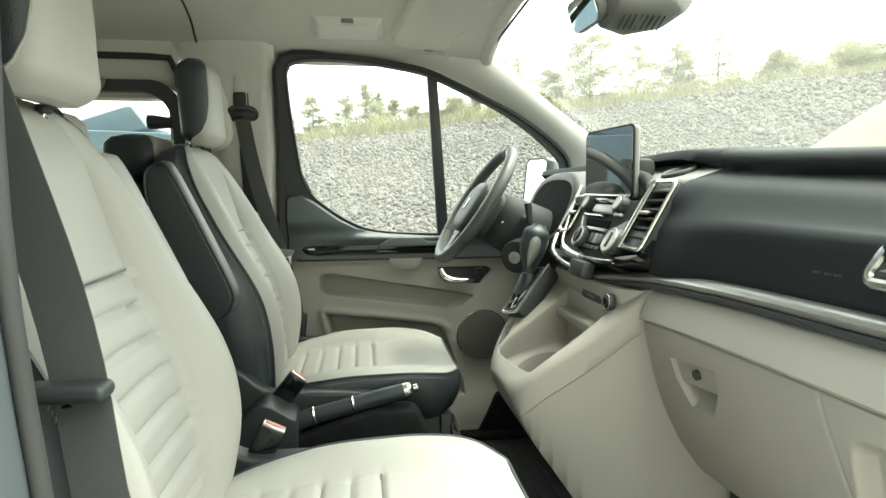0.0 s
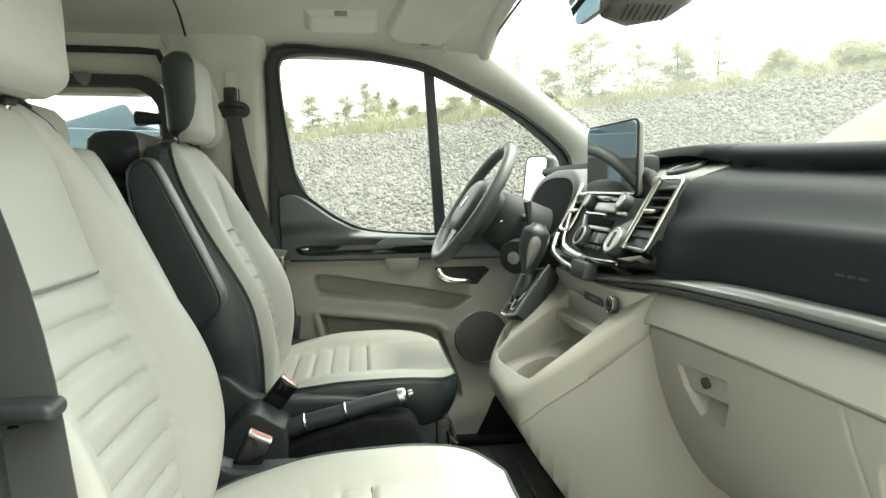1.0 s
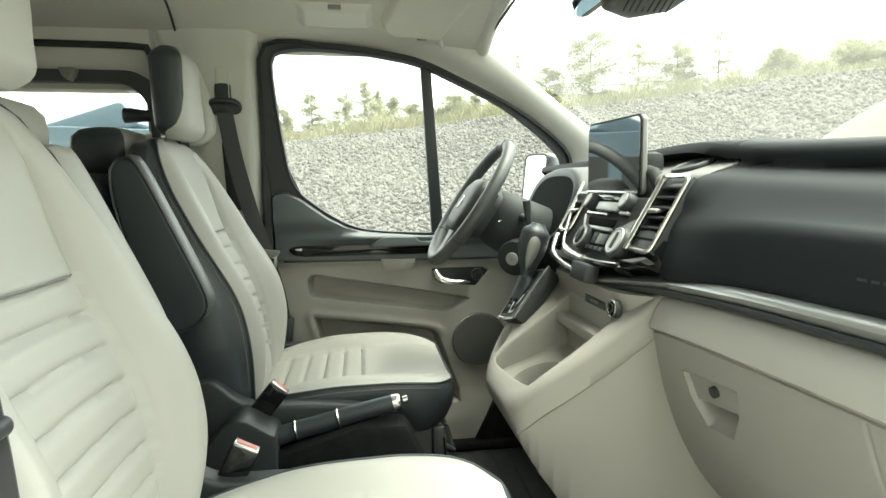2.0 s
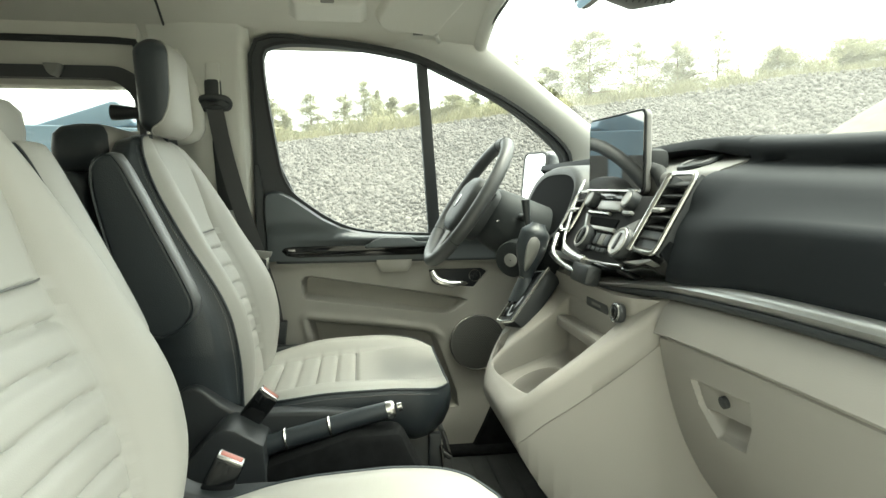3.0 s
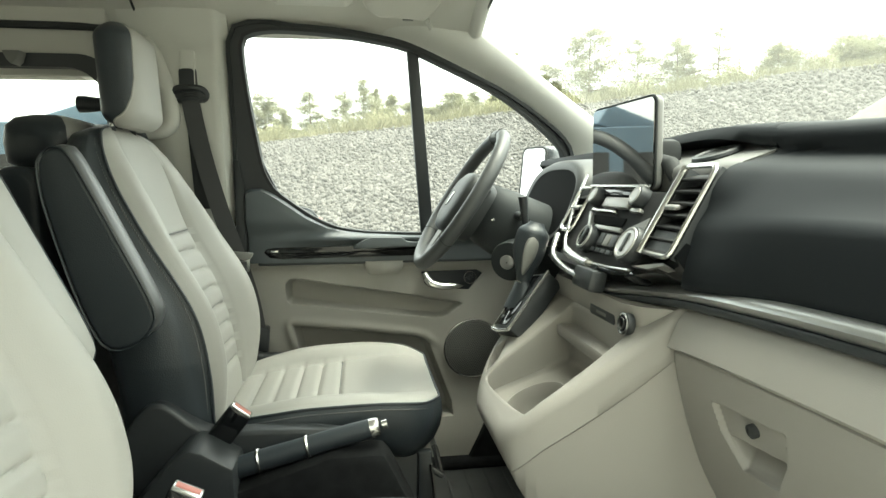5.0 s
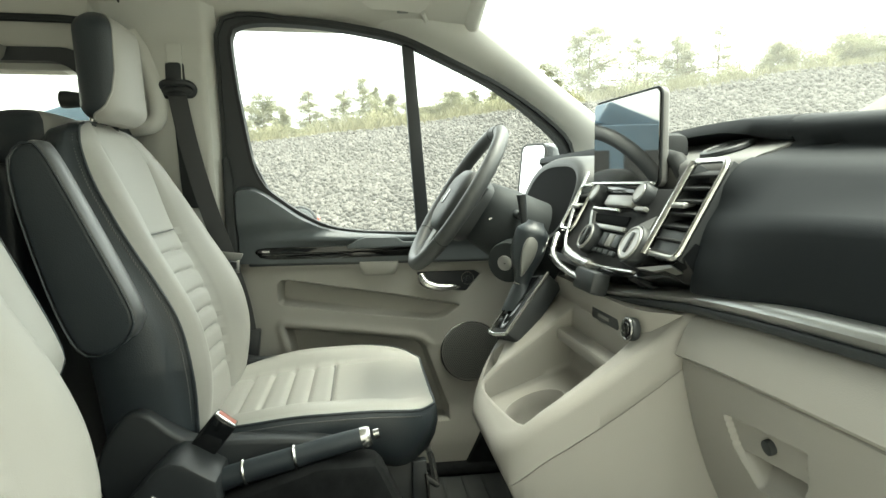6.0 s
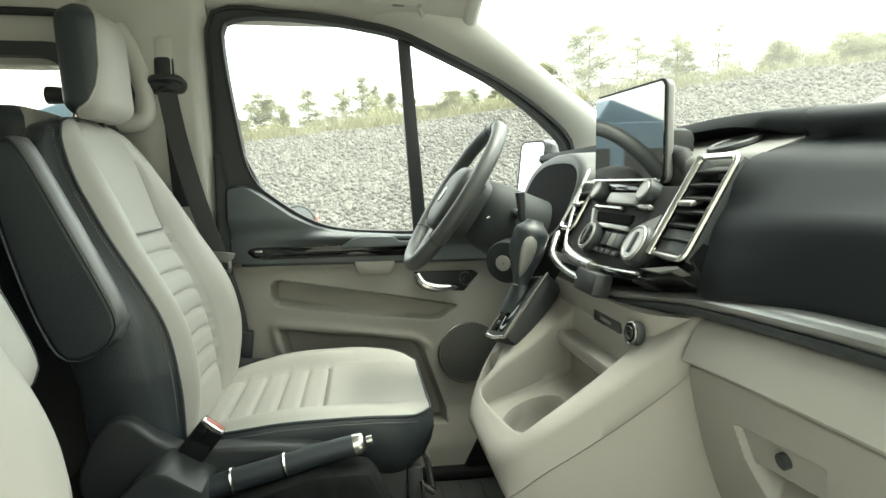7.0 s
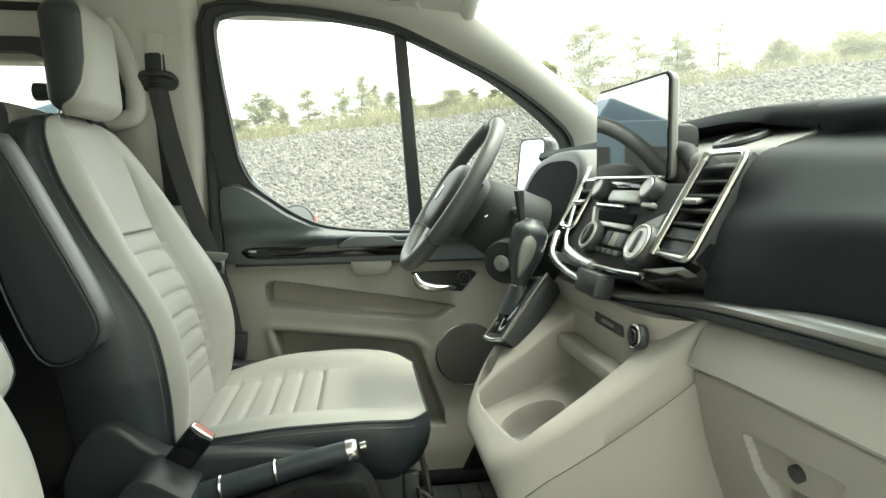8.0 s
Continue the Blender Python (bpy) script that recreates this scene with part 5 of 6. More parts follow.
part("lower_fascia", loft([[sp(y, fascia_top(y) + 0.012, -0.006), sp(y, fascia_top(y), -0.003), sp(y, fascia_top(y) - 0.008, -0.001), Vector((strip_point(y)[0] + 0.010, y, strip_point(y)[1] + 0.012)), Vector((strip_point(y)[0] + 0.05, y, strip_point(y)[1] + 0.012)), sp(y, fascia_top(y) + 0.012, -0.04)] for y in [-0.02 - 0.222 * k / 24 for k in range(25)]]), GLOSS, dash, "glossy black fascia under the vent")
part("box_button", box((0.142, -0.035, 0.735), (0.03, 0.080, 0.036), 0.006, pose(0, 0, 0, 0, 12, 0)), BLACK, dash, "small black box under the stack")

# display
display = thing("touch_display", "upright tablet style touch display reflecting the outside", "display")
def tip_back(bm):
    for v in bm.verts:
        v.co.x += -0.008 * (v.co.z - 0.962) - 0.07 * (v.co.y - 0.062)
    return bm


part("body", tip_back(prism(rounded(-0.052, 0.884, 0.174, 1.040, 0.014, 6), "x", 0.2385, 0.252, 0.005, 3)), GREY_BODY, display, "dark grey display body")
part("screen", tip_back(prism(rounded(-0.048, 0.888, 0.172, 1.037, 0.011, 6), "x", 0.2355, 0.238, 0.0)), DISPLAY, display, "glossy dark glass")
part("bezel", tip_back(tube([(0.2395, y, z) for y, z in rounded(-0.050, 0.886, 0.174, 1.040, 0.014, 6)], 0.002, 8, closed=True)), BLACK, display)
part("mount", box((0.285, 0.04, 0.93), (0.05, 0.14, 0.08), 0.015), RUBBER, display)
part("side_knob", tube([(0.268, -0.030, 0.93), (0.27, -0.058, 0.925), (0.275, -0.075, 0.90)], 0.014, 10), RUBBER, display)

# instrument hood
hood = thing("instrument_hood", "dark grey instrument hood with black gauge recess", "instrument panel")


def hood_rim(k, r, dx=0.0, dz=0.0):
    a = math.pi * 2 * k / 48
    c, s = math.cos(a), math.sin(a)
    y = 0.435 + (0.165 + r) * math.copysign(abs(c) ** 0.7, c)
    z = 0.848 + dz + (0.078 + r) * math.copysign(abs(s) ** 0.7, s)
    return Vector((0.215 + 0.4 * (z - 0.85) + dx, y, z))


part("shell", loft([[hood_rim(k, 0.004, 0.0) for k in range(48)], [hood_rim(k, 0.018, -0.004) for k in range(48)], [hood_rim(k, 0.026, 0.01) for k in range(48)], [hood_rim(k, 0.03, 0.10) for k in range(48)], [hood_rim(k, 0.03, 0.25, -0.02) for k in range(48)]], cap=False), HOOD_GREY, hood, "dark grey soft hood", sharp=70)
part("recess", loft([[hood_rim(k, 0.004, 0.0) for k in range(48)], [hood_rim(k, -0.012, 0.06) for k in range(48)], [hood_rim(k, -0.025, 0.075) for k in range(48)]]), PIT, hood, "black gauge recess", sharp=70)
part("dash_left", box((0.47, 0.53, 0.80), (0.26, 0.60, 0.24), 0.03), DASH, dash, "dark dash body behind the wheel")
part("knee_panel", prism([(0.23, 0.70), (0.30, 0.55), (0.40, 0.42), (0.60, 0.40), (0.60, 0.72)], "y", 0.235, 0.80, 0.02), BEIGE, dash, "beige knee panel under the column")

# ---- steering wheel and column ----
wheel = thing("steering_wheel", "black leather steering wheel with satin metal spoke", "steering wheel")
WT = radians(33)
WN = Vector((-math.cos(WT), 0, math.sin(WT)))
WU = Vector((math.sin(WT), 0, math.cos(WT)))
WC = Vector((0.0, 0.43, 0.86))


def wp(a, b, d=0.0):
    """A point of the wheel's plane: across, up, towards the driver."""
    return WC + Vector((0, a, 0)) + WU * b + WN * d


part("rim", torus(WC, 0.178, 0.0165, WN, 72, 14), WHEEL_LEATHER, wheel, "black leather rim", sharp=80)
for a in (100, 80, 215, 325):
    t = radians(a)
    p = wp(0.178 * math.cos(t), 0.178 * math.sin(t))
    part("rim_seam", torus(p, 0.0168, 0.0009, Vector((0, -math.sin(t), 0)) + WU * math.cos(t), 20, 5), RUBBER, wheel)
hub = [[wp((0.098 - 0.012 * d) * math.copysign(abs(math.cos(a)) ** 0.6, math.cos(a)), -0.01 + (0.082 - 0.010 * d) * math.copysign(abs(math.sin(a)) ** 0.6, math.sin(a)), h) for a in [2 * math.pi * k / 36 for k in range(36)]] for d, h in ((0.8, -0.055), (0.2, -0.035), (0, -0.005), (0.6, 0.012), (2.5, 0.020), (6.0, 0.022))]
part("airbag_pad", loft(hub), HOOD_GREY, wheel, "dark grey airbag pad", sharp=60)
part("badge", disc(wp(0, -0.01, 0.023), 0.02, 0.003, WN, 32, 0.001), DARK_METAL, wheel)
for s in (-1, 1):
    part("spoke", loft([[wp(s * x, 0.012 + w * c, -0.012 + 0.010 * q) for c, q in ((-1, -1), (1, -1), (1, 1), (-1, 1))] for x, w in ((0.06, 0.032), (0.10, 0.026), (0.14, 0.022), (0.172, 0.026))]), BLACK, wheel)
    part("spoke_keys", loft([[wp(s * x, 0.012 + w * c, -0.0015 + 0.004 * q) for c, q in ((-1, -1), (1, -1), (1, 1), (-1, 1))] for x, w in ((0.075, 0.022), (0.11, 0.018), (0.14, 0.015))]), GREY_TRAY, wheel, "grey spoke with keys")
part("lower_spoke", loft([[wp(w * c, y, -0.010 + 0.012 * q) for c, q in ((-1, -1), (1, -1), (1, 1), (-1, 1))] for y, w in ((-0.06, 0.040), (-0.10, 0.026), (-0.14, 0.022), (-0.168, 0.028))]), GREY_TRAY, wheel, "satin metal lower spoke")
column = thing("steering_column", "black steering column shroud with ignition lock", "steering column")
cl = []
for t, ry, rz, dz in ((0, 0.055, 0.055, 0.0), (0.15, 0.085, 0.07, 0), (0.4, 0.095, 0.078, -0.004), (0.75, 0.10, 0.085, -0.01), (1.0, 0.10, 0.085, -0.015)):
    c = Vector((0.03, 0.43, 0.835)) + Vector((0.20, 0, -0.085)) * t
    cl.append([c + Vector((0.35 * rz * math.sin(a), ry * math.copysign(abs(math.cos(a)) ** 0.7, math.cos(a)), dz + rz * math.copysign(abs(math.sin(a)) ** 0.75, math.sin(a)))) for a in [2 * math.pi * k / 32 for k in range(32)]])
part("shroud", loft(cl), COLUMN, column, "black plastic shroud", sharp=60)
lock = part("ignition_barrel", disc((0.105, 0.325, 0.725), 0.045, 0.06, (-0.55, -0.75, -0.1), 36, 0.006), COLUMN, column, "round ignition barrel")
part("lock_face", disc((0.083, 0.298, 0.7215), 0.0165, 0.006, (-0.55, -0.75, -0.1), 28, 0.002), SATIN, lock, "bright key face")
part("key_slot", box((0.0815, 0.2955, 0.7212), (0.002, 0.008, 0.002), 0.0), RUBBER, lock)
part("stalk", tube([(0.12, 0.345, 0.825), (0.115, 0.30, 0.823), (0.113, 0.272, 0.825)], 0.009, 10), BLACK, column, "black control stalk")
part("stalk_tip", tube([(0.117, 0.268, 0.805), (0.114, 0.268, 0.83), (0.112, 0.268, 0.85), (0.110, 0.268, 0.868)], lambda s: 0.007 + 0.003 * s, 10), BLACK, column)
part("column_mark", box((0.060, 0.336, 0.815), (0.008, 0.002, 0.004), 0.0005, pose(0, 0, 0, 0, -20, 0)), CHROME, column)

# ---- belts, buckles, handbrake ----
def webbing(pts, width, across, thick=0.0016):
    loops = []
    for p, ac in zip(pts, across):
        ac = Vector(ac).normalized()
        loops.append([p - ac * width / 2, p + ac * width / 2, p + ac * width / 2 + Vector((0, thick, 0)), p - ac * width / 2 + Vector((0, thick, 0))])
    return loft(loops)


belt = thing("driver_seat_belt", "black driver's seat belt hanging on the pillar", "seat belt")
bp = curve_points([(-0.688, 0.722, 1.140), (-0.664, 0.724, 1.0), (-0.628, 0.726, 0.85), (-0.585, 0.735, 0.70), (-0.55, 0.745, 0.56), (-0.535, 0.75, 0.44)], 24)
part("webbing", webbing(bp, 0.047, [(1, 0, 0.28)] * 24), BELT, belt)
part("anchor_cover", prism(rounded(-0.712, 1.145, -0.665, 1.213, 0.014), "y", 0.715, 0.742, 0.008), BLACK, belt)
part("guide_plate", prism(rounded(-0.728, 1.128, -0.644, 1.158, 0.012), "y", 0.722, 0.742, 0.005), BLACK, belt)
part("guide_loop", tube(curve_points([(-0.727, 0.732, 1.138), (-0.718, 0.722, 1.155), (-0.685, 0.716, 1.158), (-0.655, 0.722, 1.155), (-0.645, 0.732, 1.14), (-0.655, 0.734, 1.128), (-0.685, 0.724, 1.132), (-0.718, 0.734, 1.126)], 32, closed=True), 0.009, 8, closed=True), BLACK, belt, "black belt guide")
part("tongue", prism([(-0.604, 0.716), (-0.538, 0.708), (-0.545, 0.692), (-0.56, 0.687), (-0.590, 0.694)], "y", 0.722, 0.733, 0.003), GREY_TRAY, belt, "grey belt tongue grip")
part("tongue_plate", ring_plate([(-0.582, 0.695), (-0.548, 0.693), (-0.551, 0.655), (-0.575, 0.657)], [(-0.574, 0.685), (-0.557, 0.684), (-0.558, 0.665), (-0.569, 0.666)], "y", 0.7255, 0.7285), CHROME, belt, "steel tongue plate")
part("lower_box", prism([(-0.575, 0.40), (-0.515, 0.395), (-0.505, 0.49), (-0.55, 0.495)], "y", 0.735, 0.77, 0.005), BLACK, belt, "black belt end box")

pbelt = thing("passenger_seat_belt", "black passenger seat belt hanging before the seat", "seat belt")
bp = curve_points([(-0.645, -0.785, 1.25), (-0.635, -0.755, 1.12), (-0.620, -0.72, 1.0), (-0.592, -0.69, 0.85), (-0.572, -0.69, 0.75), (-0.555, -0.70, 0.64), (-0.53, -0.71, 0.5), (-0.52, -0.72, 0.2)], 30)
part("webbing", webbing(bp, 0.047, [(1, 0, 0.12)] * 30), BELT, pbelt)
part("stop", prism(rounded(-0.612, 0.724, -0.541, 0.740, 0.0075), "y", -0.713, -0.684, 0.006, 3), BLACK, pbelt, "black tongue grip")
part("button", disc((-0.580, -0.6905, 0.712), 0.007, 0.004, (0, -1, 0), 20, 0.001), GLOSS, pbelt)


def buckle(name, top, foot, y, label, red):
    """A belt buckle leaning from foot (x, z) to top."""
    b = thing(name, label, "belt buckle", "belt buckles")
    d = Vector((top[0] - foot[0], 0, top[1] - foot[1]))
    ang = math.degrees(math.atan2(d.x, d.z))
    r = pose(0, 0, 0, 0, ang, 0)
    c = Vector(((top[0] + foot[0]) / 2, y, (top[1] + foot[1]) / 2))
    part("case", box(c, (0.047, 0.026, d.length), 0.005, r), GLOSS, b, "glossy black buckle case")
    part("rim", box(Vector((top[0], y, top[1])) + d.normalized() * 0.001, (0.043, 0.024, 0.006), 0.002, r), CHROME, b, "bright buckle mouth")
    part("release", box(Vector((top[0], y, top[1])) + d.normalized() * 0.0025, (0.036, 0.012, 0.006), 0.001, r), RED if red else BLACK, b, "release button")
    part("stalk", tube([Vector((foot[0], y, foot[1])), Vector((foot[0] - 0.02, y, foot[1] - 0.06)), Vector((foot[0] - 0.04, y, foot[1] - 0.16))], 0.013, 8), BLACK, b)
    return b


buckle("belt_buckle", (-0.472, 0.468), (-0.523, 0.405), 0.155, "black driver's belt buckle with bright mouth", True)
buckle("belt_buckle", (-0.487, 0.470), (-0.53, 0.385), -0.150, "black passenger belt buckle with red release", True)

brake = thing("handbrake", "black handbrake lever with chrome button and rings", "handbrake")
hb = [Vector(p) for p in ((-0.56, 0.118, 0.335), (-0.50, 0.118, 0.362), (-0.434, 0.116, 0.383), (-0.35, 0.115, 0.404), (-0.28, 0.114, 0.422), (-0.225, 0.113, 0.434))]
part("lever", tube(curve_points(hb, 26), lambda s: 0.022 - 0.003 * s, 14), BLACK_LEATHER, brake, "black leather grip")
for c, r in (((-0.434, 0.116, 0.383), 0.0215), ((-0.345, 0.115, 0.405), 0.0205)):
    part("ring", torus(c, r, 0.003, (1, 0, 0.24), 28, 6), CHROME, brake, "chrome ring")
part("tip", tube([(-0.228, 0.113, 0.4335), (-0.222, 0.113, 0.435), (-0.214, 0.113, 0.437), (-0.211, 0.113, 0.4377)], lambda s: 0.0195 - 0.004 * s * s, 14), CHROME, brake, "chrome end cap")
part("button", tube([(-0.206, 0.113, 0.439), (-0.196, 0.113, 0.4415)], 0.009, 12), CHROME, brake, "release button")
part("bracket", prism([(-0.68, 0.20), (-0.675, 0.30), (-0.607, 0.380), (-0.565, 0.424), (-0.545, 0.433), (-0.525, 0.428), (-0.485, 0.402), (-0.472, 0.395), (-0.466, 0.20)], "y", 0.062, 0.162, 0.006), BLACK, brake, "black handbrake bracket", sharp=25)
part("gaiter", prism([(-0.62, 0.0), (-0.10, 0.0), (-0.145, 0.28), (-0.20, 0.40), (-0.30, 0.40), (-0.62, 0.30)], "y", 0.075, 0.158, 0.02), CARPET, brake, "black cloth gaiter box")

# ---- rear seats ----
def rear_headrest(x, y, w, top, cover, label, d=0.05):
    s = thing("bench_seat", label, "car seat", "rear seats")
    section = ((top - 0.11, 0.7, 0.85), (top - 0.10, 0.95, 0.96), (top - 0.06, 1, 1), (top - 0.025, 0.95, 0.96), (top - 0.008, 0.75, 0.82), (top, 0.4, 0.55))

    def at(a, z, k, k2):
        c, sn = math.cos(a), math.sin(a)
        return (x + d * k * math.copysign(abs(c) ** 0.6, c), y + w * k2 * math.copysign(abs(sn) ** 0.5, sn), z)
    for name, a0, a1, m in (("headrest", 0.8, 2 * math.pi - 0.8, cover), ("headrest_front", -0.8, 0.8, CREAM)):
        rows = [[at(a0 + (a1 - a0) * q / 20, *sec) for q in range(21)] for sec in section]
        bm = loft(rows, closed=False)
        bm.faces.new([bm.verts.new(p) for p in rows[-1]])
        part(name, bm, m, s, sharp=70)
    part("backrest", prism([(x - 0.06, 0.25), (x + 0.05, 0.25), (x + 0.045, top - 0.14), (x + 0.02, top - 0.11), (x - 0.03, top - 0.11), (x - 0.055, top - 0.15)], "y", y - w * 1.7, y + w * 1.7, 0.025, 3), BLACK_LEATHER, s, "black leather backrest", sharp=60)
    part("base", box((x - 0.2, y, 0.18), (0.42, w * 3, 0.36), 0.03), BLACK, s)
    return s


rear_headrest(-0.892, 0.44, 0.11, 1.046, BLACK_LEATHER, "black and cream rear seat behind the driver's seat", 0.075)
rear_headrest(-0.94, 0.015, 0.115, 1.062, BLACK_LEATHER, "cream fronted rear seat in the middle of the row", 0.07)

# ---- outside ----
def crest(x):
    return lerp_table([(-40, 0.6), (-15, 1.4), (-3, 2.72), (0, 3.1), (5.3, 3.8), (8.8, 4.25), (11, 4.5), (13.4, 4.8), (15.6, 5.12), (18, 5.55), (20.9, 5.88), (24, 6.2), (40, 7.2), (80, 8.0)], x)


def ground_z(x, y):
    c = crest(x) + 0.6
    s = min(1.0, max(0.0, (y - 11.0) / 13.0))
    up = c * (s * 0.9 + 0.1 * smooth(0, 1, s))
    # added unseen hill on the passenger side, blocks low sky light
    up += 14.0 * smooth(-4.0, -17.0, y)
    return -0.6 + up + 0.10 * noise.noise((x * 0.35, y * 0.35, 0)) * smooth(9, 12, y)


def axis_steps(a, b, fine_a, fine_b, step, grow_by=1.35):
    out, v = [], fine_a
    while v <= fine_b:
        out.append(v)
        v += step
    d, v = step, out[-1]
    while v < b:
        d *= grow_by
        v = min(b, v + d)
        out.append(v)
    d, v = step, out[0]
    while v > a:
        d *= grow_by
        v = max(a, v - d)
        out.insert(0, v)
    return out


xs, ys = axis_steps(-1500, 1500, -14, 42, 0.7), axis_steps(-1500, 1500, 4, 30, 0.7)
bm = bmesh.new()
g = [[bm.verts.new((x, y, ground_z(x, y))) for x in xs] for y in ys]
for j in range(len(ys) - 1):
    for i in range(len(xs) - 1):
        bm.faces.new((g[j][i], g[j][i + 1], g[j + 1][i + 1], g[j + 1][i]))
tagged(part("ground", bm, EARTH), "grey gravel and pale sand ground with a bank and an added unseen light-blocking hill", "ground", kind="structure")

# crushed stone on the bank
rng = np.random.default_rng(5)
ico = bmesh.new()
bmesh.ops.create_icosphere(ico, subdivisions=1, radius=1)
iv = np.array([v.co[:] for v in ico.verts])
itri = np.array([[v.index for v in f.verts] for f in ico.faces])
ico.free()


def stones(n, x0, x1, y0, y1, s0, s1, name, label):
    xy = rng.uniform((x0, y0), (x1, y1), (n, 2))
    s = (s0 + (s1 - s0) * rng.random(n) ** 2.2)[:, None, None]
    q = rng.normal(size=(n, 4))
    q /= np.linalg.norm(q, axis=1, keepdims=True)
    w, a, b, c = q.T
    rot = np.stack([1 - 2 * (b * b + c * c), 2 * (a * b - c * w), 2 * (a * c + b * w), 2 * (a * b + c * w), 1 - 2 * (a * a + c * c), 2 * (b * c - a * w), 2 * (a * c - b * w), 2 * (b * c + a * w), 1 - 2 * (a * a + b * b)], 1).reshape(n, 3, 3)
    flat = np.stack([np.ones(n), rng.uniform(0.55, 0.95, n), rng.uniform(0.35, 0.7, n)], 1)[:, None, :]
    p = iv[None] * (1 + rng.uniform(-0.28, 0.28, (n, len(iv), 1))) * s * flat
    p = np.einsum("nij,nkj->nki", rot, p)
    p += np.array([(x, y, ground_z(x, y)) for x, y in xy])[:, None, :]
    p[:, :, 2] += s[:, :, 0] * 0.15
    f = (itri[None] + (12 * np.arange(n))[:, None, None]).reshape(-1, 3)
    me = bpy.data.meshes.new(name)
    me.vertices.add(n * 12)
    me.vertices.foreach_set("co", p.ravel())
    me.loops.add(len(f) * 3)
    me.loops.foreach_set("vertex_index", f.ravel().astype(np.int32))
    me.polygons.add(len(f))
    me.polygons.foreach_set("loop_start", np.arange(0, len(f) * 3, 3, dtype=np.int32))
    me.update()
    me.validate()
    me.materials.append(STONE)
    return tagged(new(name, me), label, "gravel", kind="stuff")


geo = STONE.node_tree.nodes.new("ShaderNodeNewGeometry")
isl = STONE.node_tree.nodes.new("ShaderNodeMapRange")
isl.inputs["To Min"].default_value, isl.inputs["To Max"].default_value = 0.75, 1.2
STONE.node_tree.links.new(geo.outputs["Random Per Island"], isl.inputs["Value"])
for nd in [q for q in STONE.node_tree.nodes if q.type == "VECT_MATH"]:
    mm = STONE.node_tree.nodes.new("ShaderNodeMath")
    mm.operation = "MULTIPLY"
    src = nd.inputs["Scale"].links[0].from_socket
    STONE.node_tree.links.new(src, mm.inputs[0])
    STONE.node_tree.links.new(isl.outputs[0], mm.inputs[1])
    STONE.node_tree.links.new(mm.outputs[0], nd.inputs["Scale"])
stones(60000, -8, 14, 12.5, 24.3, 0.03, 0.115, "gravel", "grey crushed stone on the bank")
stones(30000, 14, 34, 12.5, 25, 0.05, 0.19, "gravel", "coarser grey crushed stone on the bank")

# sand heap
def heap(u, v):
    a, r = 2 * math.pi * u, v
    x, y = 19.1 + 11.2 * r * math.cos(a), 13.5 + 6.0 * r * math.sin(a)
    h = 7.0 * (1 - r) - 0.6 * smooth(0.2, 0.0, r)
    return Vector((x, y, -0.7 + h + 0.12 * noise.noise((x, y, 3)) * (1 - r)))


bm = bmesh.new()
g = [[bm.verts.new(heap(i / 48, j / 20)) for i in range(48)] for j in range(1, 21)]
tip = bm.verts.new(heap(0, 0))
for i in range(48):
    bm.faces.new((tip, g[0][i], g[0][(i + 1) % 48]))
    for j in range(19):
        bm.faces.new((g[j][i], g[j + 1][i], g[j + 1][(i + 1) % 48], g[j][(i + 1) % 48]))
tagged(part("sand_heap", bm, SAND), "pale brown heap of sand before the bank", "sand heap")

# dry grass along the crest
vs, fs = [], []
for k in range(24000):
    x = rng.uniform(-16, 50)
    y = 23.6 + abs(rng.normal(0, 1.6)) + (0.6 if rng.random() < 0.5 else 0)
    h = rng.uniform(0.1, 0.6) * (0.5 + 1.1 * (noise.noise((x * 0.5, y * 0.5, 7)) + 0.5))
    if h < 0.1:
        continue
    a, w, z = rng.uniform(0, 6.28), rng.uniform(0.006, 0.015), ground_z(x, y)
    dx, dy, lx, ly = w * math.cos(a), w * math.sin(a), rng.normal(0, 0.3) * h, rng.normal(0, 0.3) * h
    b = len(vs)
    vs += [(x - dx, y - dy, z - 0.05), (x + dx, y + dy, z - 0.05), (x + lx * 0.5 + dx * 0.6, y + ly * 0.5 + dy * 0.6, z + h * 0.6), (x + lx, y + ly, z + h)]
    fs += [(b, b + 1, b + 2), (b, b + 2, b + 3)]
me = bpy.data.meshes.new("grass")
me.from_pydata(vs, [], fs)
me.materials.append(GRASS)
tagged(new("grass", me), "dry yellow green grass along the crest", "grass", kind="stuff")


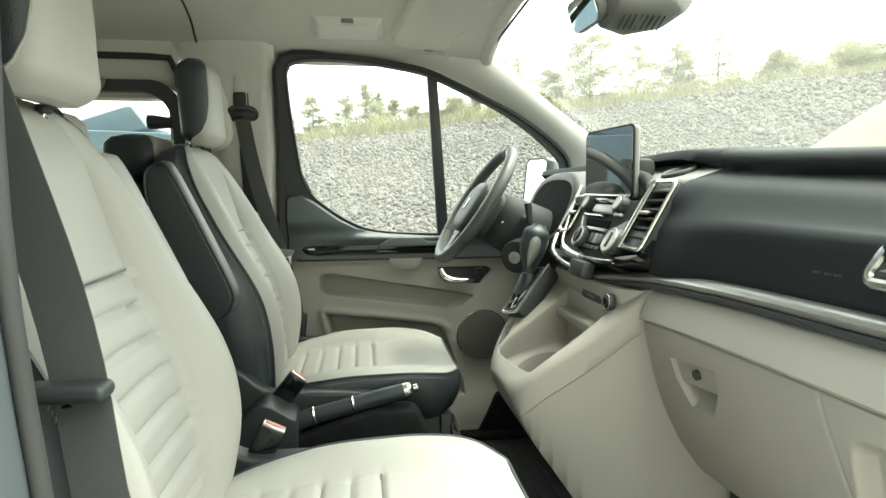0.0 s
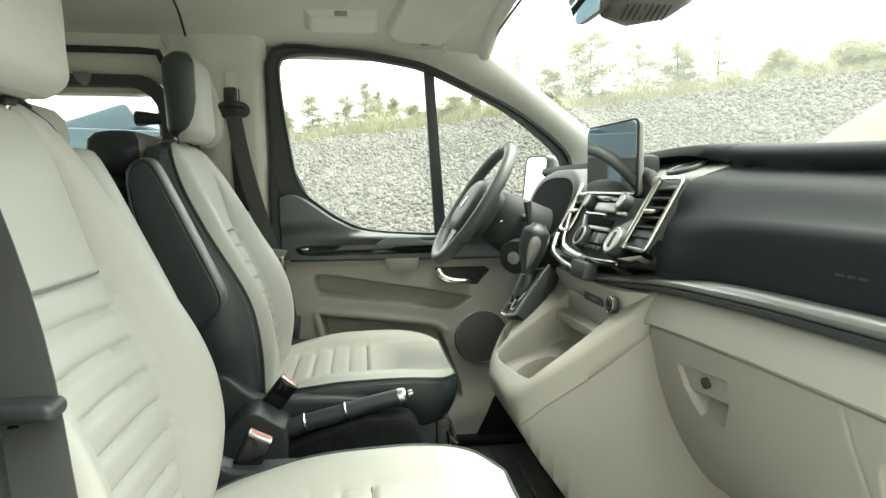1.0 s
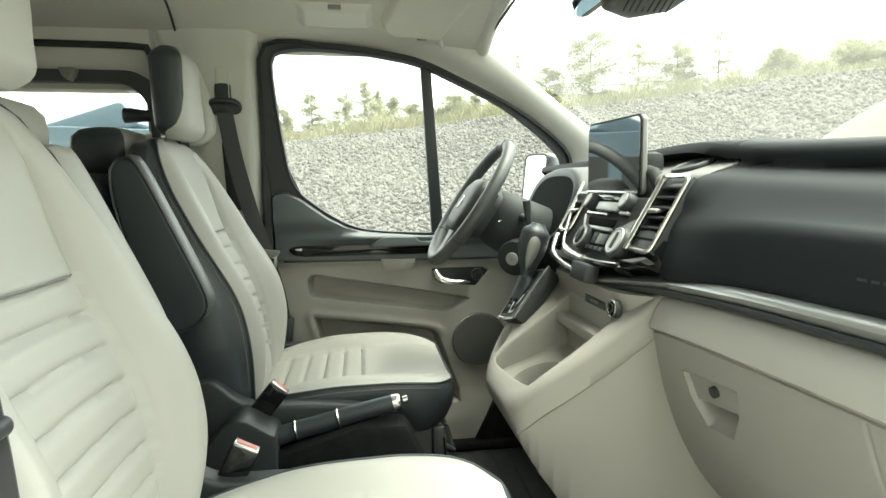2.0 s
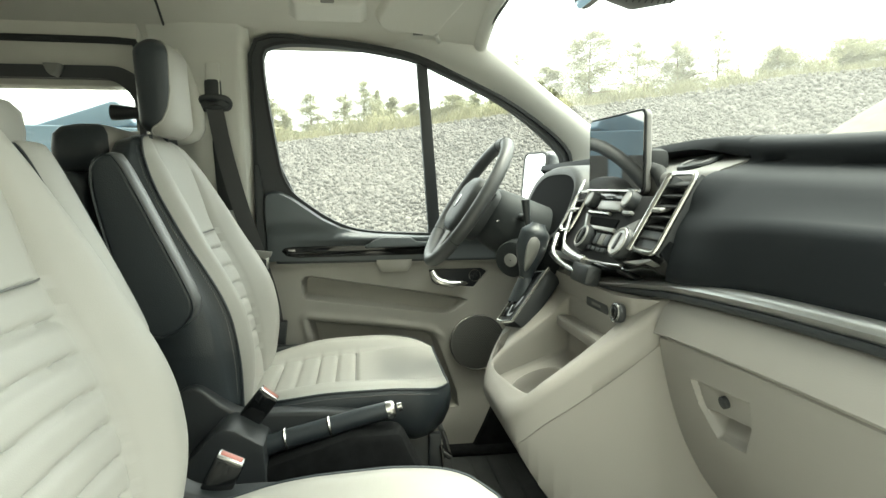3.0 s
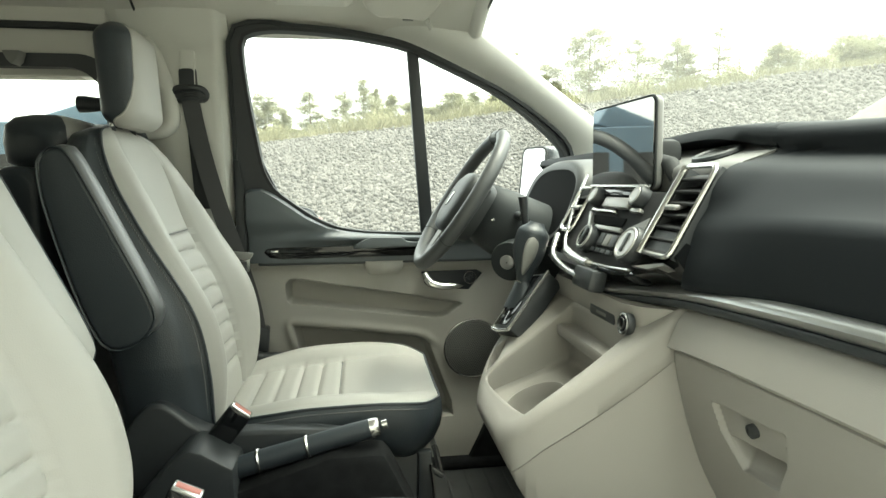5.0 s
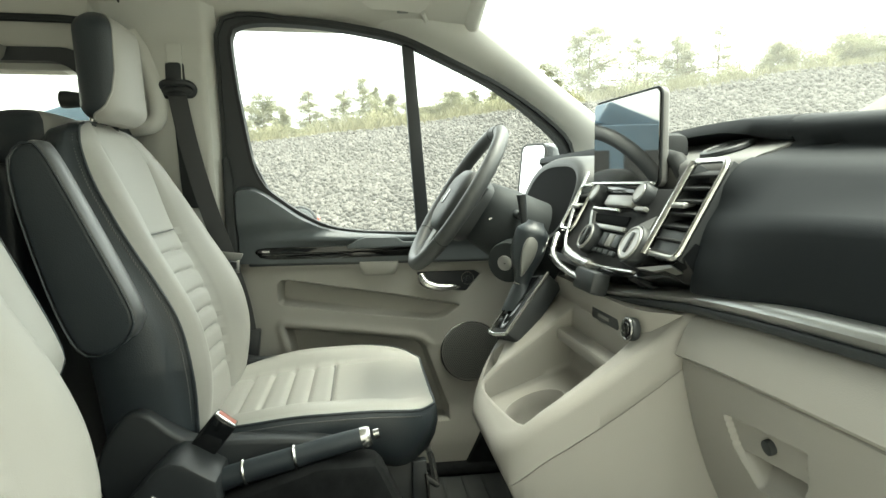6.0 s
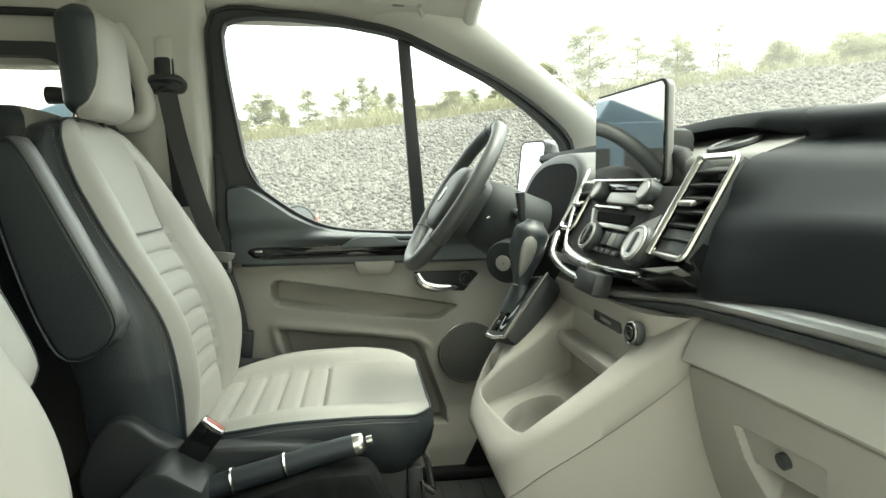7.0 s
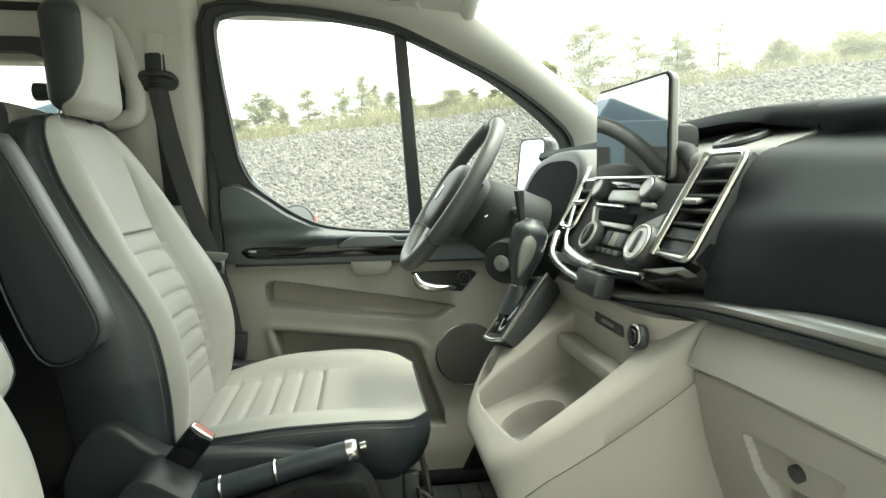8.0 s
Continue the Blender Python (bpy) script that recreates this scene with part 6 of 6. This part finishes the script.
def pine(x, y, h, spread, seed, bushy=0.5):
    """A young pine: trunk, limbs and clumps of needles."""
    r = random.Random(seed)
    z0 = ground_z(x, y) - 0.1
    t = thing("pine_tree", "young pine with ragged thin crown on the bank", "tree", "pines on the bank")
    lean_x, lean_y = r.uniform(-0.04, 0.04), r.uniform(-0.04, 0.04)

    def stem(s):
        return Vector((x + lean_x * h * s + 0.05 * math.sin(5 * s + seed), y + lean_y * h * s, z0 + h * s))

    bm = tube([stem(k / 10) for k in range(11)], lambda s: 0.012 * h * (1 - 0.85 * s) + 0.01, 7)
    vs, fs = [], []
    n = int(52 + 36 * bushy)
    for k in range(n):
        s = 0.14 + 0.84 * ((k + r.random()) / n) ** 0.9
        a = r.uniform(0, 6.28)
        ln = spread * (1.12 - s) ** (0.9 - 0.35 * bushy) * r.uniform(0.45, 1.05) * (0.55 + 0.45 * smooth(0.1, 0.35, s))
        p0 = stem(s)
        d = Vector((math.cos(a), math.sin(a), r.uniform(-0.10, 0.30)))
        p1 = p0 + d * ln
        tube([p0, (p0 + p1) / 2 + Vector((0, 0, 0.05 * ln)), p1], 0.004 * h * (1 - s) + 0.005, 4, bm=bm)
        if r.random() < 0.18:
            continue
        for c in range(int(4 + 4 * bushy)):
            f = r.uniform(0.25, 1.05)
            cc = p0.lerp(p1, f) + Vector((r.gauss(0, 0.08), r.gauss(0, 0.08), r.gauss(0, 0.06))) * ln
            cs = r.uniform(0.10, 0.20) * (0.55 + ln * 0.35)
            for q in range(30):
                o = Vector((r.gauss(0, 1), r.gauss(0, 1), r.gauss(0, 0.6))) * cs * 1.15
                e = Vector((r.uniform(-1, 1), r.uniform(-1, 1), r.uniform(-0.3, 1.0))).normalized() * cs * 0.46
                w = e.cross(Vector((r.uniform(-1, 1), r.uniform(-1, 1), r.uniform(-1, 1)))).normalized() * cs * 0.105
                b = len(vs)
                m = cc + o
                vs += [m - e - w, m - e + w, m + e + w * 0.3, m + e - w * 0.3]
                fs.append((b, b + 1, b + 2, b + 3))
    part("trunk", bm, BARK, t)
    me = bpy.data.meshes.new("crown")
    me.from_pydata([tuple(v) for v in vs], [], fs)
    me.materials.append(LEAF)
    ob = new("crown", me)
    ob.parent = t


TREES = [(-7.8, 40, 3.0, 1.1, 0.7), (-6.4, 40, 4.7, 1.6, 0.8), (-5.2, 41, 3.8, 0.9, 0.3), (-3.3, 40, 4.6, 1.4, 0.4), (-1.3, 40, 4.4, 1.4, 0.4), (0.1, 40, 5.0, 1.2, 0.4), (0.95, 41, 4.4, 1.0, 0.3), (2.0, 40, 3.7, 1.2, 0.5),
         (3.5, 41, 3.2, 1.3, 0.7), (4.6, 41, 2.6, 1.2, 0.8), (6.2, 40, 3.4, 1.5, 0.9), (7.6, 41, 3.4, 0.9, 0.3), (8.9, 40, 3.0, 0.9, 0.3), (9.7, 40, 5.5, 1.2, 0.3), (11.1, 41, 5.8, 1.2, 0.3), (12.7, 40, 4.6, 1.5, 0.9), (14.2, 41, 2.6, 1.4, 0.8),
         (16.0, 40, 6.5, 2.1, 0.9), (17.6, 41, 2.4, 1.3, 0.8), (19.4, 40, 5.4, 1.6, 0.4), (20.6, 41, 2.2, 1.2, 0.8), (22.6, 40, 5.3, 1.5, 0.4), (23.6, 41, 5.1, 1.4, 0.4), (25.7, 40, 5.9, 1.4, 0.2), (28.0, 41, 2.4, 1.5, 0.9),
         (30.5, 40, 4.4, 1.6, 0.7), (31.9, 41, 4.7, 1.9, 0.7), (33.6, 41, 2.5, 1.5, 0.8), (36.0, 40, 4.6, 2.0, 0.8), (37.6, 41, 5.3, 2.4, 0.8), (39.6, 40, 4.8, 2.2, 0.7)]
for k, (x, y, h, sp_, bu) in enumerate(TREES):
    pine(x, y, h, sp_ * (1.5 if x < 9 else 1.9), 11 + k, min(1.0, bu + 0.25))



def shrub(x, y, h, seed):
    """A low loose shrub: many thin stems with small leaves."""
    r = random.Random(seed)
    t = thing("shrub", "low yellow green shrub on the crest of the bank", "shrub", "shrubs on the bank")
    z0 = ground_z(x, y) - 0.05
    bm, vs, fs = bmesh.new(), [], []
    for k in range(14):
        a, out = r.uniform(0, 6.28), r.uniform(0.2, 0.9) * h
        p1 = Vector((x + out * math.cos(a), y + out * math.sin(a), z0 + h * r.uniform(0.5, 1.0)))
        p0 = Vector((x + 0.1 * math.cos(a), y + 0.1 * math.sin(a), z0))
        tube([p0, p0.lerp(p1, 0.5) + Vector((0, 0, 0.08 * h)), p1], 0.012, 4, bm=bm)
        for c in range(60):
            m = p0.lerp(p1, r.uniform(0.3, 1.05)) + Vector((r.gauss(0, 0.16), r.gauss(0, 0.16), r.gauss(0, 0.12))) * h
            e = Vector((r.uniform(-1, 1), r.uniform(-1, 1), r.uniform(-0.5, 1))).normalized() * 0.07
            w = e.cross(Vector((r.uniform(-1, 1), r.uniform(-1, 1), r.uniform(-1, 1)))).normalized() * 0.025
            b = len(vs)
            vs += [m - e, m + w, m + e, m - w]
            fs.append((b, b + 1, b + 2, b + 3))
    part("stems", bm, BARK, t)
    me = bpy.data.meshes.new("leaves")
    me.from_pydata([tuple(v) for v in vs], [], fs)
    me.materials.append(SHRUB_LEAF)
    new("leaves", me).parent = t


SHRUB_LEAF = LEAF.copy()
SHRUB_LEAF.name = "shrub_foliage"
[nd for nd in SHRUB_LEAF.node_tree.nodes if nd.type == "VECT_MATH"][0].inputs[0].default_value = (0.25, 0.24, 0.13)
for k in range(34):
    shrub(-9 + 1.55 * k + 0.6 * math.sin(k * 2.3), 29 + 3 * math.sin(k * 1.7), 0.8 + 0.5 * abs(math.sin(k * 1.3)), 300 + k)

# door mirror of the van
dm = thing("door_mirror", "grey blue door mirror outside the driver's window", "door mirror")
mm_ = Matrix.Translation((0.345, 0.965, 0.925)) @ pose(0, 0, 0, 0, 7, 30)
bm = prism(rounded(-0.062, -0.098, 0.062, 0.098, 0.022), "x", 0.0, 0.06, 0.018, 3)
bmesh.ops.transform(bm, matrix=mm_, verts=bm.verts)
part("case", bm, SILVER_BLUE, dm, "grey blue painted case")
bm = prism(rounded(-0.040, -0.088, 0.056, 0.088, 0.018), "x", -0.004, -0.0005, 0.0)
bmesh.ops.transform(bm, matrix=mm_, verts=bm.verts)
part("glass", bm, MIRROR, dm, "mirror glass")
bm = tube([(-0.002, u, v) for u, v in rounded(-0.044, -0.092, 0.060, 0.092, 0.02)], 0.0045, 8, closed=True)
bmesh.ops.transform(bm, matrix=mm_, verts=bm.verts)
part("rim", bm, RUBBER, dm, "black rim round the glass")
part("foot", tube([(0.36, 0.97, 0.86), (0.40, 0.86, 0.80)], 0.025, 10), SILVER_BLUE, dm)


# blue van parked behind
def parked_van(x0, y0, zg):
    v = thing("parked_van", "light blue van parked beside with raised tailgate", "van")
    side = [(0.0, 0.35), (0.0, 0.85), (-0.25, 0.98), (-0.62, 1.10), (-1.35, 1.85), (-1.9, 1.98), (-4.6, 1.98), (-4.75, 1.8), (-4.8, 0.5), (-4.7, 0.35)]
    bm = prism([(p.x, p.y) for p in curve_points([(*p, 0) for p in side], 70, closed=True)], "y", -0.95, 0.95, 0.12, 4, 40)
    part("body", bm, BLUE_PAINT, v, "light blue painted body", sharp=50)
    for s in (-1, 1):
        for a, b in ((-1.05, -1.85), (-2.0, -3.1), (-3.2, -4.4)):
            part("side_window", prism([(a - 0.3 if a > -1.5 else a, 1.25), (b, 1.25), (b, 1.75), (a - 0.55 if a > -1.5 else a, 1.75)], "y", s * 0.935, s * 0.958, 0.006), CAR_GLASS, v, "dark side window")
        for wx in (-0.85, -3.9):
            w = part("wheel", disc((wx, s * 0.86, 0.34), 0.34, 0.22, (0, 1, 0), 36, 0.03), RUBBER, v)
            part("rim", disc((wx, s * 0.975, 0.34), 0.22, 0.012, (0, 1, 0), 28, 0.004), CHROME, w)
    part("windscreen", prism([(-0.72, 1.225), (-1.34, 1.845), (-1.38, 1.82), (-0.76, 1.20)], "y", -0.78, 0.78, 0.004), CAR_GLASS, v)
    part("roof_panel", prism([(-2.55, 2.0), (-1.95, 2.20), (-1.90, 2.20), (-1.78, 2.02), (-1.9, 1.98), (-2.55, 1.96)], "y", -0.85, 0.5, 0.03, 3), BLUE_PAINT, v, "raised light blue roof panel")
    for s in (-1, 1):
        turn = [2 * math.pi * k / 36 for k in range(36)]
        m_ = part("wing_mirror", loft([[(-0.607 + 0.205 * q * math.cos(a), s * 1.10 + d, 1.03 + 0.225 * q * math.sin(a)) for a in turn] for d, q in ((-0.055, 0.90), (-0.05, 0.97), (-0.03, 1.0), (0.03, 0.93), (0.08, 0.70), (0.10, 0.35))]), RUBBER, v, "dark round wing mirror")
        part("mirror_glass", loft([[(-0.607 + 0.178 * math.cos(a), s * 1.10 + d, 1.03 + 0.197 * math.sin(a)) for a in turn] for d in (-0.058, -0.05)]), GREY_TRAY, m_, "dull grey mirror face")
        part("indicator", box((-0.400, s * 1.10 - 0.02, 1.075), (0.03, 0.07, 0.10), 0.010), RED, m_, "orange red indicator")
        part("mirror_arm", tube([(-0.60, s * 1.09, 0.86), (-0.64, s * 0.93, 0.95)], 0.03, 8), BLACK, m_)
    v.matrix_world = pose(x0, y0, zg)
    return v


parked_van(-0.30, 4.95, -0.6)
